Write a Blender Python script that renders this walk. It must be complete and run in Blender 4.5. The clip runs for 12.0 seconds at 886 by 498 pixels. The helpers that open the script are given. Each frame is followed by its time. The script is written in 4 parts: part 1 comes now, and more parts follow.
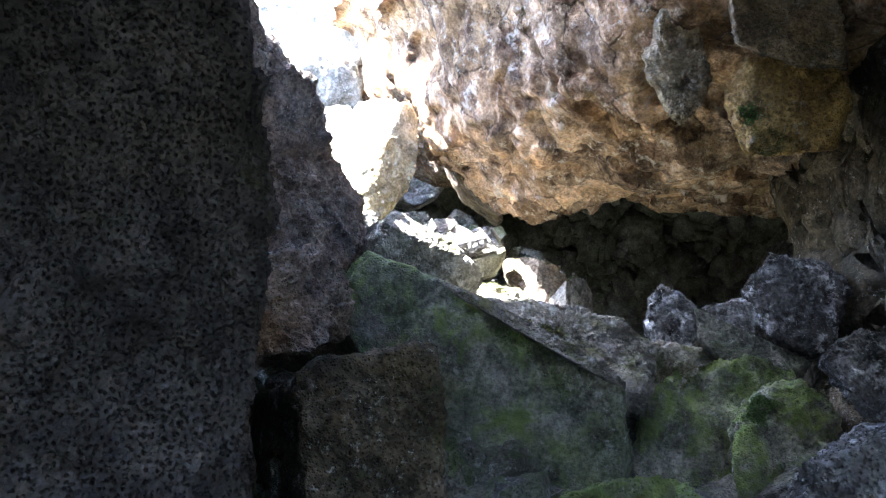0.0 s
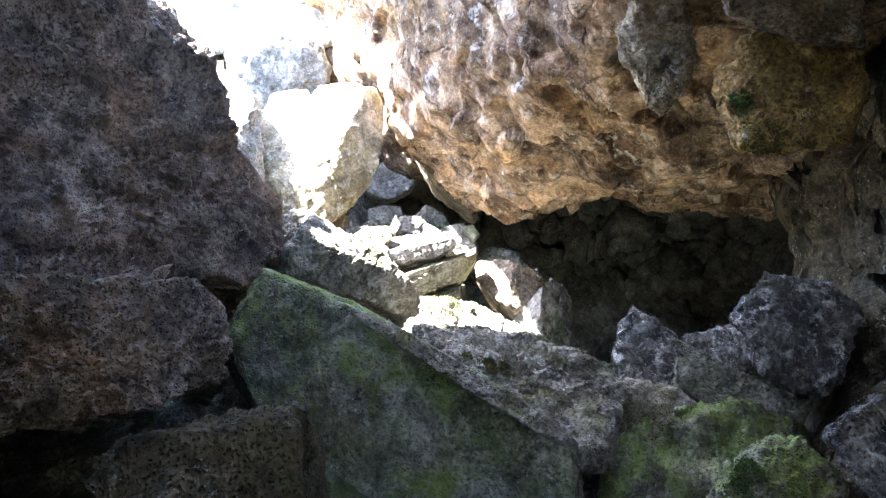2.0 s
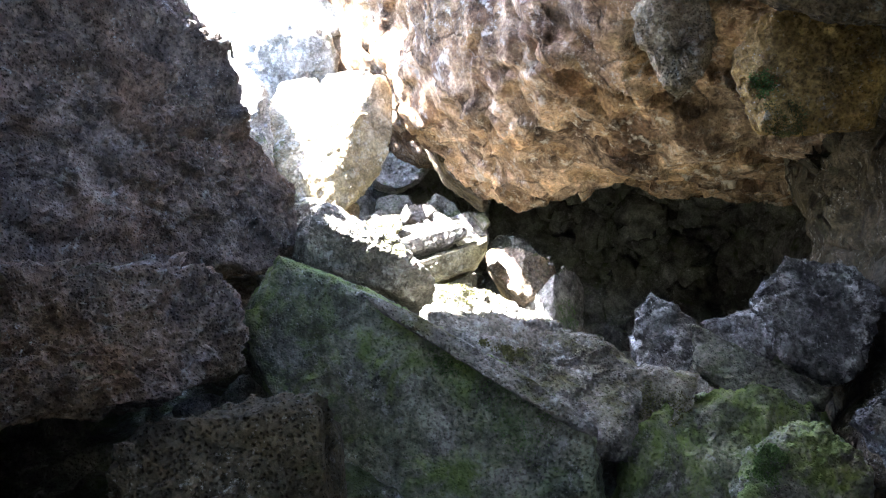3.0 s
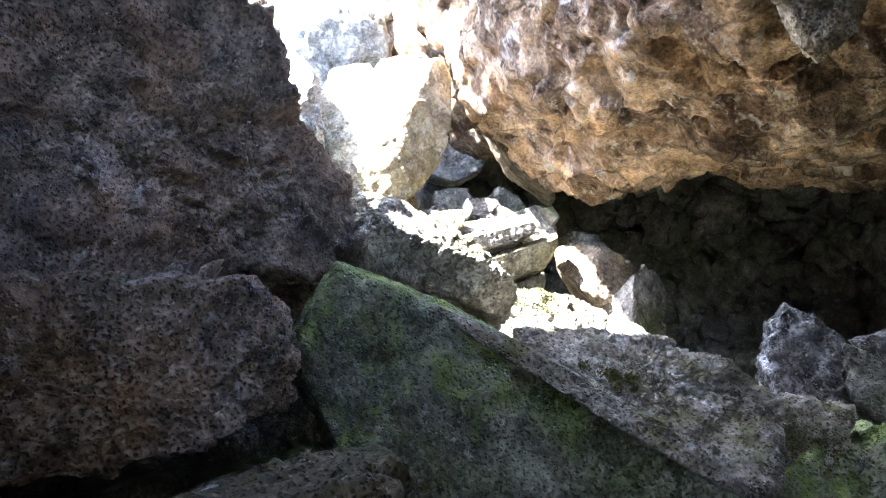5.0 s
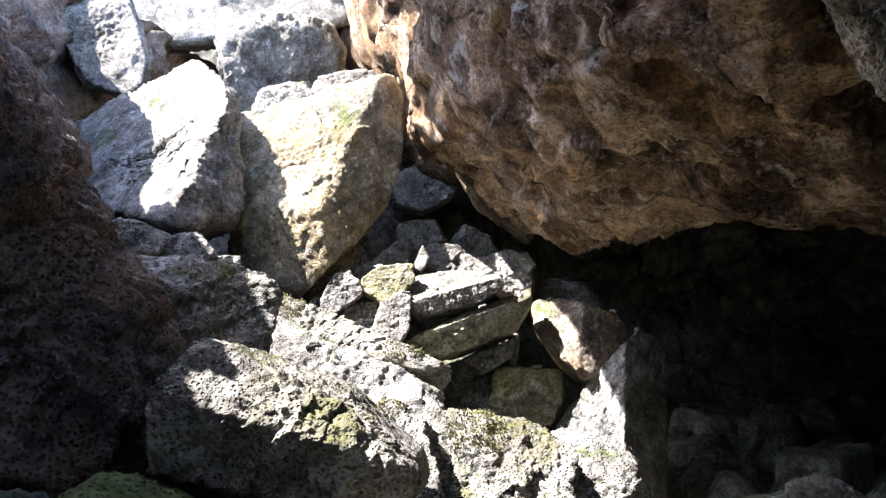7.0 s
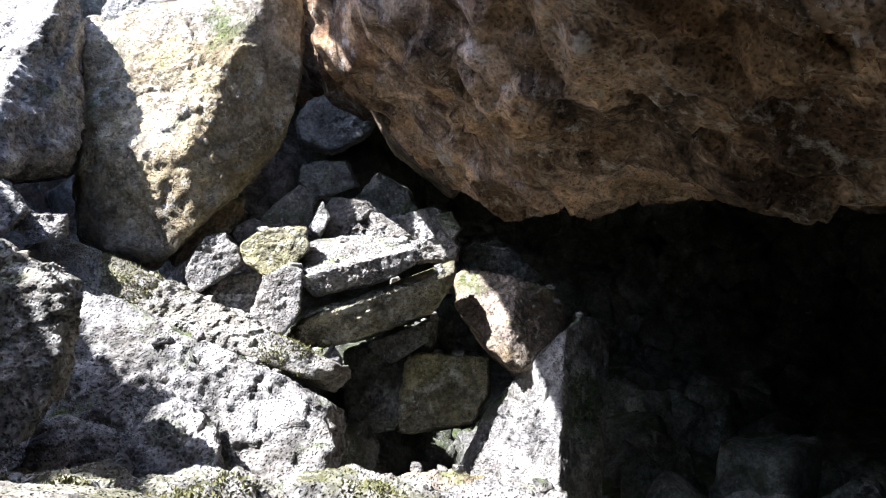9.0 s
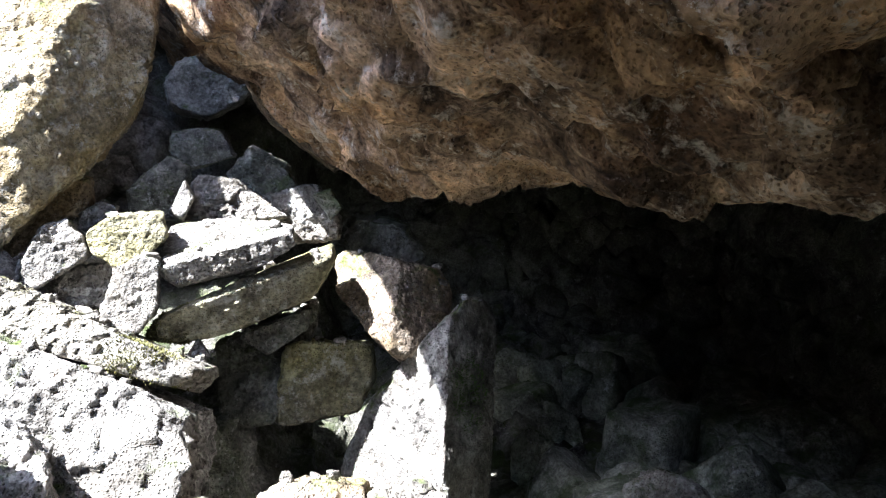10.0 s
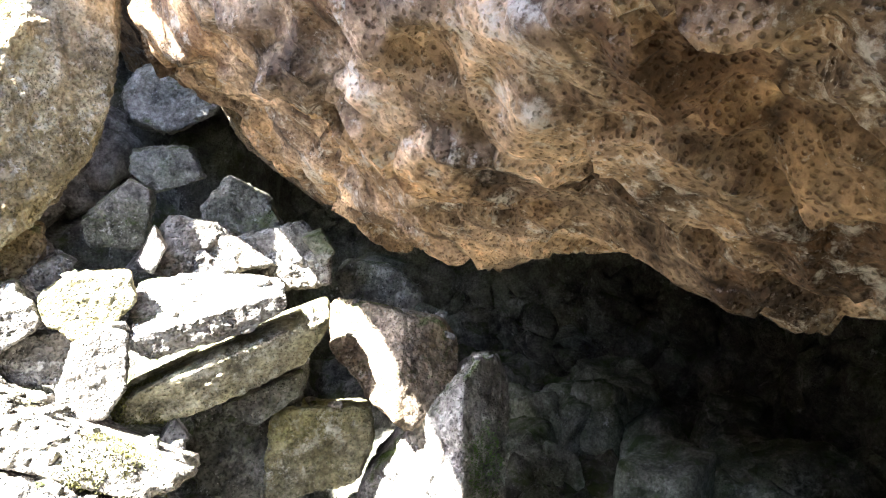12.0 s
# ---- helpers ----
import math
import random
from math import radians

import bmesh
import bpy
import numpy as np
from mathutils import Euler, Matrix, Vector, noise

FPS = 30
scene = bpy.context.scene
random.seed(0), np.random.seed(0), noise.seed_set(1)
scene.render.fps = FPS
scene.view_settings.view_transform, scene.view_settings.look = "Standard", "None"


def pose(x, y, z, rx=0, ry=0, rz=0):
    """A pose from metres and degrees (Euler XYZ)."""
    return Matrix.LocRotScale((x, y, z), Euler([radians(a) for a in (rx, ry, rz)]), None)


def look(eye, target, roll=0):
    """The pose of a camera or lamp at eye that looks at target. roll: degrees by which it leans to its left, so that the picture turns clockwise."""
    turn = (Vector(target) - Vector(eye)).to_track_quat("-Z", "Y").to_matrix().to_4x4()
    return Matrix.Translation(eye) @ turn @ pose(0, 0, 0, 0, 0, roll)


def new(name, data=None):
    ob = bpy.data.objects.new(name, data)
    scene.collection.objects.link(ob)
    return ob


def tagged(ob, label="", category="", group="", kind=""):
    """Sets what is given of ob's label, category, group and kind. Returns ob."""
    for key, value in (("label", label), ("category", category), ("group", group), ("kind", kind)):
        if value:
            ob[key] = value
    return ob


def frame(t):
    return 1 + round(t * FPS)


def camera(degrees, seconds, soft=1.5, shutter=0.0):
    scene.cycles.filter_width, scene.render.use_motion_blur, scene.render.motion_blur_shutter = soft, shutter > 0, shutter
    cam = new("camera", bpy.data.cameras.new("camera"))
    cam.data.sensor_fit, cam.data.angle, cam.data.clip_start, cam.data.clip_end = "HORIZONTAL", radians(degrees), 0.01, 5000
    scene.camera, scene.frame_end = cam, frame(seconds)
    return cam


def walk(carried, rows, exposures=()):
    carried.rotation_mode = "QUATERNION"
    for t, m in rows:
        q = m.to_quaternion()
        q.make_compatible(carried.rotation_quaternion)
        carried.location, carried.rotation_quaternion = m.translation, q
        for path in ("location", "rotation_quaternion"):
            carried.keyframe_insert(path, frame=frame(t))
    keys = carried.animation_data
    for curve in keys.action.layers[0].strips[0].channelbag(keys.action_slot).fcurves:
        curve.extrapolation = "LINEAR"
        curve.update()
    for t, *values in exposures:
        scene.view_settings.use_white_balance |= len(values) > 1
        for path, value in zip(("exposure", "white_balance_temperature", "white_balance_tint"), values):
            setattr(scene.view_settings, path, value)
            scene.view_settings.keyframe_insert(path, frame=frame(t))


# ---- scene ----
cam = camera(65.1, 12.0, soft=1.2)
PATH = [
    (0, (0.031, 0.501, 1.567), (0.0, 2.496, 1.705), -0.4),
    (0.5, (0.162, 0.708, 1.618), (0.133, 2.707, 1.693), -1.0),
    (1, (0.373, 1.105, 1.728), (0.344, 3.104, 1.779), -0.8),
    (1.5, (0.441, 1.226, 1.777), (0.408, 3.224, 1.869), -0.1),
    (2, (0.434, 1.285, 1.767), (0.395, 3.282, 1.869), 0.2),
    (2.5, (0.415, 1.284, 1.769), (0.368, 3.281, 1.872), -0.2),
    (3, (0.386, 1.326, 1.748), (0.328, 3.324, 1.823), -0.2),
    (3.2, (0.365, 1.347, 1.757), (0.307, 3.346, 1.819), -0.2),
    (5, (0.196, 1.932, 1.807), (0.0, 3.922, 1.866), -0.4),
    (5.5, (0.13, 2.186, 2.0), (-0.081, 4.173, 2.081), -0.8),
    (6, (0.206, 2.457, 2.091), (-0.007, 4.444, 2.172), -1.5),
    (6.5, (0.382, 2.895, 2.175), (0.167, 4.883, 2.226), -1.6),
    (6.7, (0.46, 3.043, 2.257), (0.245, 5.031, 2.314), -1.4),
    (8.3, (0.612, 3.747, 2.441), (0.479, 5.741, 2.377), 0.3),
    (8.5, (0.595, 3.885, 2.467), (0.509, 5.881, 2.377), 0.5),
    (9, (0.549, 4.294, 2.579), (0.555, 6.288, 2.421), 0.8),
    (9.5, (0.59, 4.44, 2.664), (0.71, 6.424, 2.447), 0.3),
    (10, (0.712, 4.548, 2.719), (0.991, 6.508, 2.437), 0.7),
    (10.5, (0.721, 4.694, 2.778), (1.12, 6.628, 2.46), 1.6),
    (11, (0.727, 4.759, 2.996), (1.194, 6.676, 2.671), 1.5),
    (11.5, (0.617, 4.921, 2.985), (1.101, 6.833, 2.655), 1.7),
    (12, (0.511, 5.136, 3.008), (0.906, 7.071, 2.688), 1.1),
]
EXPOSURE = [(0.0, 5.0, 5800, 11), (1.0, 5.45, 6050, 12), (2.0, 5.1, 6050, 12), (3.0, 5.05, 6000, 12), (5.0, 5.0, 6100, 12), (6.5, 3.25, 6250, 15), (8.5, 2.35, 5800, 15), (9.5, 2.5, 5750, 14), (11.0, 4.8, 6150, 9), (11.5, 4.9, 6200, 9), (12.0, 4.6, 6400, 11)]
walk(cam, [(t, look(eye, target, roll)) for t, eye, target, roll in PATH], EXPOSURE)

# ---- light: sun and sky through the roof collapse ----
SUN_FROM = Vector((-0.52, -0.21, 0.82)).normalized()
world = bpy.data.worlds.new("sky")
scene.world = world
world.use_nodes = True
wn = world.node_tree
sky = wn.nodes.new("ShaderNodeTexSky")
sky.sky_type = "NISHITA"
sky.sun_disc = False
sky.sun_elevation = math.asin(SUN_FROM.z)
sky.sun_rotation = math.atan2(SUN_FROM.x, SUN_FROM.y)
wn.nodes["Background"].inputs["Strength"].default_value = 0.15
wn.links.new(sky.outputs[0], wn.nodes["Background"].inputs[0])
sun = new("sun", bpy.data.lights.new("sun", "SUN"))
sun.data.energy, sun.data.angle, sun.data.color = 4.6, radians(0.5), (1.0, 0.95, 0.88)
sun.matrix_world = look(SUN_FROM * 30, (0, 0, 0))


# ---- materials ----
def node(nt, kind, **values):
    n = nt.nodes.new(kind)
    for key, v in values.items():
        n.inputs[key].default_value = v
    return n


def ramp(nt, source, a, b, ca=(0, 0, 0, 1), cb=(1, 1, 1, 1)):
    r = nt.nodes.new("ShaderNodeValToRGB")
    r.color_ramp.elements[0].position, r.color_ramp.elements[1].position = a, b
    r.color_ramp.elements[0].color, r.color_ramp.elements[1].color = ca, cb
    nt.links.new(source, r.inputs[0])
    return r.outputs[0]


def mixed(nt, factor, a, b, mode="MIX"):
    m = nt.nodes.new("ShaderNodeMix")
    m.data_type, m.blend_type = "RGBA", mode
    for socket, v in ((m.inputs[0], factor), (m.inputs[6], a), (m.inputs[7], b)):
        if isinstance(v, (int, float)):
            socket.default_value = v
        elif isinstance(v, tuple):
            socket.default_value = (*v, 1)
        else:
            nt.links.new(v, socket)
    return m.outputs[2]


def tex_noise(nt, co, scale, detail=6, rough=0.6, warp=0.0):
    n = node(nt, "ShaderNodeTexNoise", Scale=scale, Detail=detail, Roughness=rough, Distortion=warp)
    nt.links.new(co, n.inputs["Vector"])
    return n.outputs[0]


def tone_noise(nt, co):
    n = node(nt, "ShaderNodeTexNoise", Scale=2.2, Detail=4.0, Roughness=0.6)
    nt.links.new(co, n.inputs["Vector"])
    return n.outputs["Color"]


def lava(name, dark, light, tint, moss=0.0, moss_tint=(0.10, 0.14, 0.03), crust=0.15, crust_tint=(0.5, 0.5, 0.47), pits=0.55, deep=0.042, blocky=1.6, tones=0.35, stain=False):
    """Vesicular basalt: two tones, a warm stain, pits, pale lichen crust and moss on what faces up."""
    m = bpy.data.materials.new(name)
    m.use_nodes = True
    nt = m.node_tree
    bsdf = nt.nodes["Principled BSDF"]
    geo = nt.nodes.new("ShaderNodeNewGeometry")
    info = nt.nodes.new("ShaderNodeObjectInfo")
    shift = node(nt, "ShaderNodeVectorMath")
    shift.operation = "MULTIPLY_ADD"
    nt.links.new(info.outputs["Random"], shift.inputs[0])
    shift.inputs[1].default_value = (37, 53, 71)
    nt.links.new(geo.outputs["Position"], shift.inputs[2])
    co = shift.outputs[0]
    broad = tex_noise(nt, co, 1.7, 5, 0.6, 0.4)
    mid = tex_noise(nt, co, 8, 6, 0.66)
    fine = tex_noise(nt, co, 38, 4, 0.6)
    base = mixed(nt, ramp(nt, mid, 0.36, 0.64), dark, light)
    base = mixed(nt, ramp(nt, broad, 0.42, 0.64), base, tint)
    blotch = ramp(nt, tex_noise(nt, co, 3.6, 8, 0.7), 0.43, 0.58, (0.42, 0.415, 0.41, 1), (1.15, 1.15, 1.15, 1))
    base = mixed(nt, 0.8, base, blotch, "MULTIPLY")
    base = mixed(nt, 0.52, base, ramp(nt, fine, 0.36, 0.64, (0.38, 0.375, 0.37, 1), (1.5, 1.48, 1.45, 1)), "MULTIPLY")
    # vesicles
    vor = node(nt, "ShaderNodeTexVoronoi", Scale=70.0)
    warp = mixed(nt, 0.004, co, fine)
    nt.links.new(warp, vor.inputs["Vector"])
    vor2 = node(nt, "ShaderNodeTexVoronoi", Scale=46.0)
    long = node(nt, "ShaderNodeVectorMath")
    long.operation = "MULTIPLY"
    nt.links.new(mixed(nt, 0.02, co, tone_noise(nt, co)), long.inputs[0])
    long.inputs[1].default_value = (0.7, 1.0, 1.5)
    nt.links.new(long.outputs[0], vor2.inputs["Vector"])
    pit = ramp(nt, vor.outputs["Distance"], 0.12, 0.42)
    uneven = node(nt, "ShaderNodeMath")
    uneven.operation = "MULTIPLY_ADD"
    nt.links.new(mid, uneven.inputs[0])
    uneven.inputs[1].default_value = 1.5
    nt.links.new(vor2.outputs["Distance"], uneven.inputs[2])
    odd = node(nt, "ShaderNodeMath")
    odd.operation = "MULTIPLY_ADD"
    nt.links.new(vor2.outputs["Color"], odd.inputs[0])
    odd.inputs[1].default_value = 0.75
    nt.links.new(uneven.outputs[0], odd.inputs[2])
    pit2 = ramp(nt, odd.outputs[0], 0.92, 1.10)
    where = ramp(nt, tex_noise(nt, co, 3.3, 4), 0.50, 0.64)
    pit2 = mixed(nt, where, (1.0, 1.0, 1.0), pit2)
    holes = mixed(nt, 1.0, pit, pit2, "MULTIPLY")
    base = mixed(nt, 0.5 * pits, base, mixed(nt, 1.0, base, holes, "MULTIPLY"))
    # blocks of differing tone, cracked along their borders
    bent = mixed(nt, 0.16, co, tone_noise(nt, co))
    cells = node(nt, "ShaderNodeTexVoronoi", Scale=blocky)
    nt.links.new(bent, cells.inputs["Vector"])
    base = mixed(nt, tones, base, mixed(nt, 1.0, base, ramp(nt, cells.outputs["Color"], 0.1, 0.9, (0.42, 0.40, 0.38, 1), (1.35, 1.33, 1.3, 1)), "MULTIPLY"))
    border = node(nt, "ShaderNodeTexVoronoi", Scale=blocky)
    border.feature = "DISTANCE_TO_EDGE"
    nt.links.new(bent, border.inputs["Vector"])
    crack = ramp(nt, border.outputs["Distance"], 0.004, 0.03)
    thin = ramp(nt, tex_noise(nt, co, 1.9, 3), 0.46, 0.56)
    crack = mixed(nt, thin, (1.0, 1.0, 1.0), crack)
    base = mixed(nt, 0.75 * tones, base, mixed(nt, 1.0, base, crack, "MULTIPLY"))
    # pale specks, strewn unevenly
    if crust:
        dust = ramp(nt, tex_noise(nt, co, 55, 3, 0.7), 0.60, 0.66)
        dust = mixed(nt, 1.0, dust, ramp(nt, tex_noise(nt, co, 4.1, 4), 0.44, 0.60), "MULTIPLY")
        base = mixed(nt, mixed(nt, 1.0, dust, (0.6, 0.6, 0.6), "MULTIPLY"), base, crust_tint)
    # lichen crust in patches
    if crust:
        lich = ramp(nt, tex_noise(nt, co, 13, 8, 0.72), 0.60 - 0.12 * crust, 0.70 - 0.10 * crust)
        lich = mixed(nt, 1.0, lich, ramp(nt, tex_noise(nt, co, 2.6, 3), 0.42, 0.62), "MULTIPLY")
        base = mixed(nt, lich, base, crust_tint)
    if stain:
        soot = ramp(nt, tex_noise(nt, co, 2.1, 9, 0.68), 0.51, 0.60)
        base = mixed(nt, soot, base, mixed(nt, 1.0, base, (0.40, 0.35, 0.33), "MULTIPLY"))
        chalk = ramp(nt, tex_noise(nt, co, 3.1, 10, 0.74), 0.57, 0.63)
        base = mixed(nt, chalk, base, mixed(nt, 0.6, base, (0.62, 0.57, 0.50)))
        dots = node(nt, "ShaderNodeTexVoronoi", Scale=34.0)
        nt.links.new(mixed(nt, 0.04, co, tone_noise(nt, co)), dots.inputs["Vector"])
        speck = mixed(nt, ramp(nt, tex_noise(nt, co, 2.7, 6, 0.7), 0.50, 0.60), (1.0, 1.0, 1.0), ramp(nt, dots.outputs["Distance"], 0.16, 0.24))
        base = mixed(nt, 0.65, base, mixed(nt, 1.0, base, speck, "MULTIPLY"))
    if moss:
        up = nt.nodes.new("ShaderNodeSeparateXYZ")
        nt.links.new(geo.outputs["Normal"], up.inputs[0])
        grow = node(nt, "ShaderNodeMath")
        grow.operation = "MULTIPLY_ADD"
        nt.links.new(up.outputs["Z"], grow.inputs[0])
        grow.inputs[1].default_value = 0.12
        nt.links.new(tex_noise(nt, co, 3.1, 8, 0.7, 0.5), grow.inputs[2])
        fuzz = ramp(nt, grow.outputs[0], 0.64 - 0.30 * moss, 0.78 - 0.26 * moss)
        shade = mixed(nt, ramp(nt, mid, 0.35, 0.7), tuple(c * 0.45 for c in moss_tint), moss_tint)
        base = mixed(nt, fuzz, base, shade)
    nt.links.new(base, bsdf.inputs["Base Color"])
    bsdf.inputs["Roughness"].default_value = 0.93
    bsdf.inputs["Specular IOR Level"].default_value = 0.25
    height = mixed(nt, 0.5, mid, holes)
    height = mixed(nt, 0.35, height, fine)
    height = mixed(nt, 0.6 * tones, height, mixed(nt, 1.0, height, crack, "MULTIPLY"))
    bump = node(nt, "ShaderNodeBump", Strength=1.0, Distance=deep)
    nt.links.new(height, bump.inputs["Height"])
    nt.links.new(bump.outputs[0], bsdf.inputs["Normal"])
    return m


GREY = lava("grey_lava", (0.12, 0.118, 0.114), (0.50, 0.49, 0.47), (0.33, 0.31, 0.275), 0.05, crust=0.5)
MOSSY = lava("mossy_lava", (0.15, 0.147, 0.134), (0.42, 0.405, 0.365), (0.29, 0.27, 0.22), 0.22, (0.14, 0.138, 0.06), crust=0.7)
GREEN = lava("algae_green_lava", (0.13, 0.135, 0.115), (0.38, 0.385, 0.33), (0.25, 0.28, 0.18), 0.50, (0.26, 0.34, 0.11), crust=0.4)
OCHRE = lava("ochre_lava", (0.20, 0.13, 0.055), (0.60, 0.41, 0.16), (0.52, 0.33, 0.09), 0.02, (0.16, 0.17, 0.03), crust=0.3)
# Near-black base: the near boulder's deep shade is put into its colour.
SHADE_BLACK = lava("shade_black_lava", (0.045, 0.043, 0.045), (0.10, 0.095, 0.095), (0.075, 0.07, 0.065), 0.1, (0.05, 0.06, 0.03), crust=0.0, pits=0.15, tones=0.2)
TAN = lava("tan_grey_lava", (0.20, 0.165, 0.115), (0.62, 0.53, 0.39), (0.50, 0.41, 0.27), 0.0, crust=0.5)
CRUSTED = lava("crusted_grey_lava", (0.075, 0.075, 0.078), (0.24, 0.24, 0.24), (0.16, 0.155, 0.145), 0.0, crust=0.9, crust_tint=(0.60, 0.60, 0.60))
TAWNY = lava("tawny_grey_lava", (0.19, 0.165, 0.115), (0.43, 0.395, 0.33), (0.37, 0.305, 0.18), 0.03, crust=0.7, crust_tint=(0.56, 0.55, 0.5), pits=0.25)
BROWN = lava("brown_lava", (0.17, 0.14, 0.115), (0.42, 0.36, 0.285), (0.35, 0.27, 0.165), 0.1, crust=0.3)
WALL = lava("wall_lava", (0.10, 0.088, 0.085), (0.38, 0.32, 0.285), (0.36, 0.25, 0.185), 0.08, (0.16, 0.16, 0.09), crust=0.3)
ROOF = lava("roof_lava", (0.16, 0.108, 0.074), (0.61, 0.45, 0.31), (0.54, 0.355, 0.195), 0.0, crust=0.5, crust_tint=(0.64, 0.58, 0.50), pits=0.12, deep=0.03, blocky=2.3, tones=0.8, stain=True)
OLIVE = lava("lichen_olive_lava", (0.16, 0.15, 0.11), (0.45, 0.43, 0.30), (0.36, 0.34, 0.17), 0.08, (0.17, 0.165, 0.07), crust=0.7, crust_tint=(0.52, 0.51, 0.43))
DAMP = lava("damp_lava", (0.17, 0.178, 0.15), (0.42, 0.435, 0.37), (0.27, 0.30, 0.22), 0.22, (0.10, 0.14, 0.06), crust=0.3)
# Brown lava darkened so its colour carries the dimness of pier and low block.
SHADE_UMBER = lava("shade_umber_lava", (0.05, 0.043, 0.03), (0.17, 0.145, 0.10), (0.12, 0.10, 0.06), 0.1, (0.09, 0.10, 0.04), crust=0.2, pits=0.6)
# Darker lava; on niche rocks and side chamber wall it stands in for shade.
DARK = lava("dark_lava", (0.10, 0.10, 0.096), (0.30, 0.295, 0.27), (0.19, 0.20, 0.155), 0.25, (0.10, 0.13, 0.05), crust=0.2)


def plain(name, dark, light):
    m = bpy.data.materials.new(name)
    m.use_nodes = True
    nt = m.node_tree
    geo = nt.nodes.new("ShaderNodeNewGeometry")
    nt.links.new(mixed(nt, ramp(nt, geo.outputs["Random Per Island"], 0.0, 1.0), dark, light), nt.nodes["Principled BSDF"].inputs["Base Color"])
    nt.nodes["Principled BSDF"].inputs["Roughness"].default_value = 0.95
    return m


MOSS = plain("yellow_green_moss", (0.07, 0.07, 0.03), (0.19, 0.185, 0.06))
ALGAE = plain("bright_green_moss", (0.06, 0.10, 0.035), (0.13, 0.22, 0.06))

# ---- rock shapes ----
LATTICE = np.random.RandomState(5).rand(64, 64, 64).astype(np.float32) * 2 - 1


def value_noise(p):
    i = np.floor(p).astype(int)
    f = p - i
    f = f * f * (3 - 2 * f)
    i &= 63
    j = (i + 1) & 63
    out = 0
    for a, wx in ((i[:, 0], 1 - f[:, 0]), (j[:, 0], f[:, 0])):
        for b, wy in ((i[:, 1], 1 - f[:, 1]), (j[:, 1], f[:, 1])):
            for c, wz in ((i[:, 2], 1 - f[:, 2]), (j[:, 2], f[:, 2])):
                out = out + LATTICE[a, b, c] * wx * wy * wz
    return out


def fbm(p, octaves=4, gain=0.5):
    total, amp = 0, 1.0
    for k in range(octaves):
        total = total + amp * value_noise(p * 2.03 ** k + 17.3 * k)
        amp *= gain
    return total


def facets(p, seed=0):
    """Broken-rock relief: every cell of a jittered grid is a plane with a tilt and a height of its own."""
    cell = np.floor(p).astype(int)
    best = np.full(len(p), 9e9)
    out = np.zeros(len(p))
    for dx in (-1, 0, 1):
        for dy in (-1, 0, 1):
            for dz in (-1, 0, 1):
                c = cell + (dx, dy, dz)
                k = (c + seed) & 63
                j = [LATTICE[k[:, 0], (k[:, 1] + 7 * n) & 63, (k[:, 2] + 13 * n) & 63] for n in range(7)]
                rel = p - (c + 0.5 + 0.45 * np.stack(j[:3], 1))
                near = (rel ** 2).sum(1)
                closer = near < best
                tilt = 0.9 * (rel * np.stack(j[3:6], 1)).sum(1) + 0.5 * j[6]
                best = np.where(closer, near, best)
                out = np.where(closer, tilt, out)
    return out


SPHERES = {}


def sphere(level):
    if level not in SPHERES:
        bm = bmesh.new()
        bmesh.ops.create_icosphere(bm, subdivisions=level, radius=1)
        bm.verts.ensure_lookup_table()
        SPHERES[level] = (np.array([v.co[:] for v in bm.verts]), [[v.index for v in f.verts] for f in bm.faces])
        bm.free()
    return SPHERES[level]


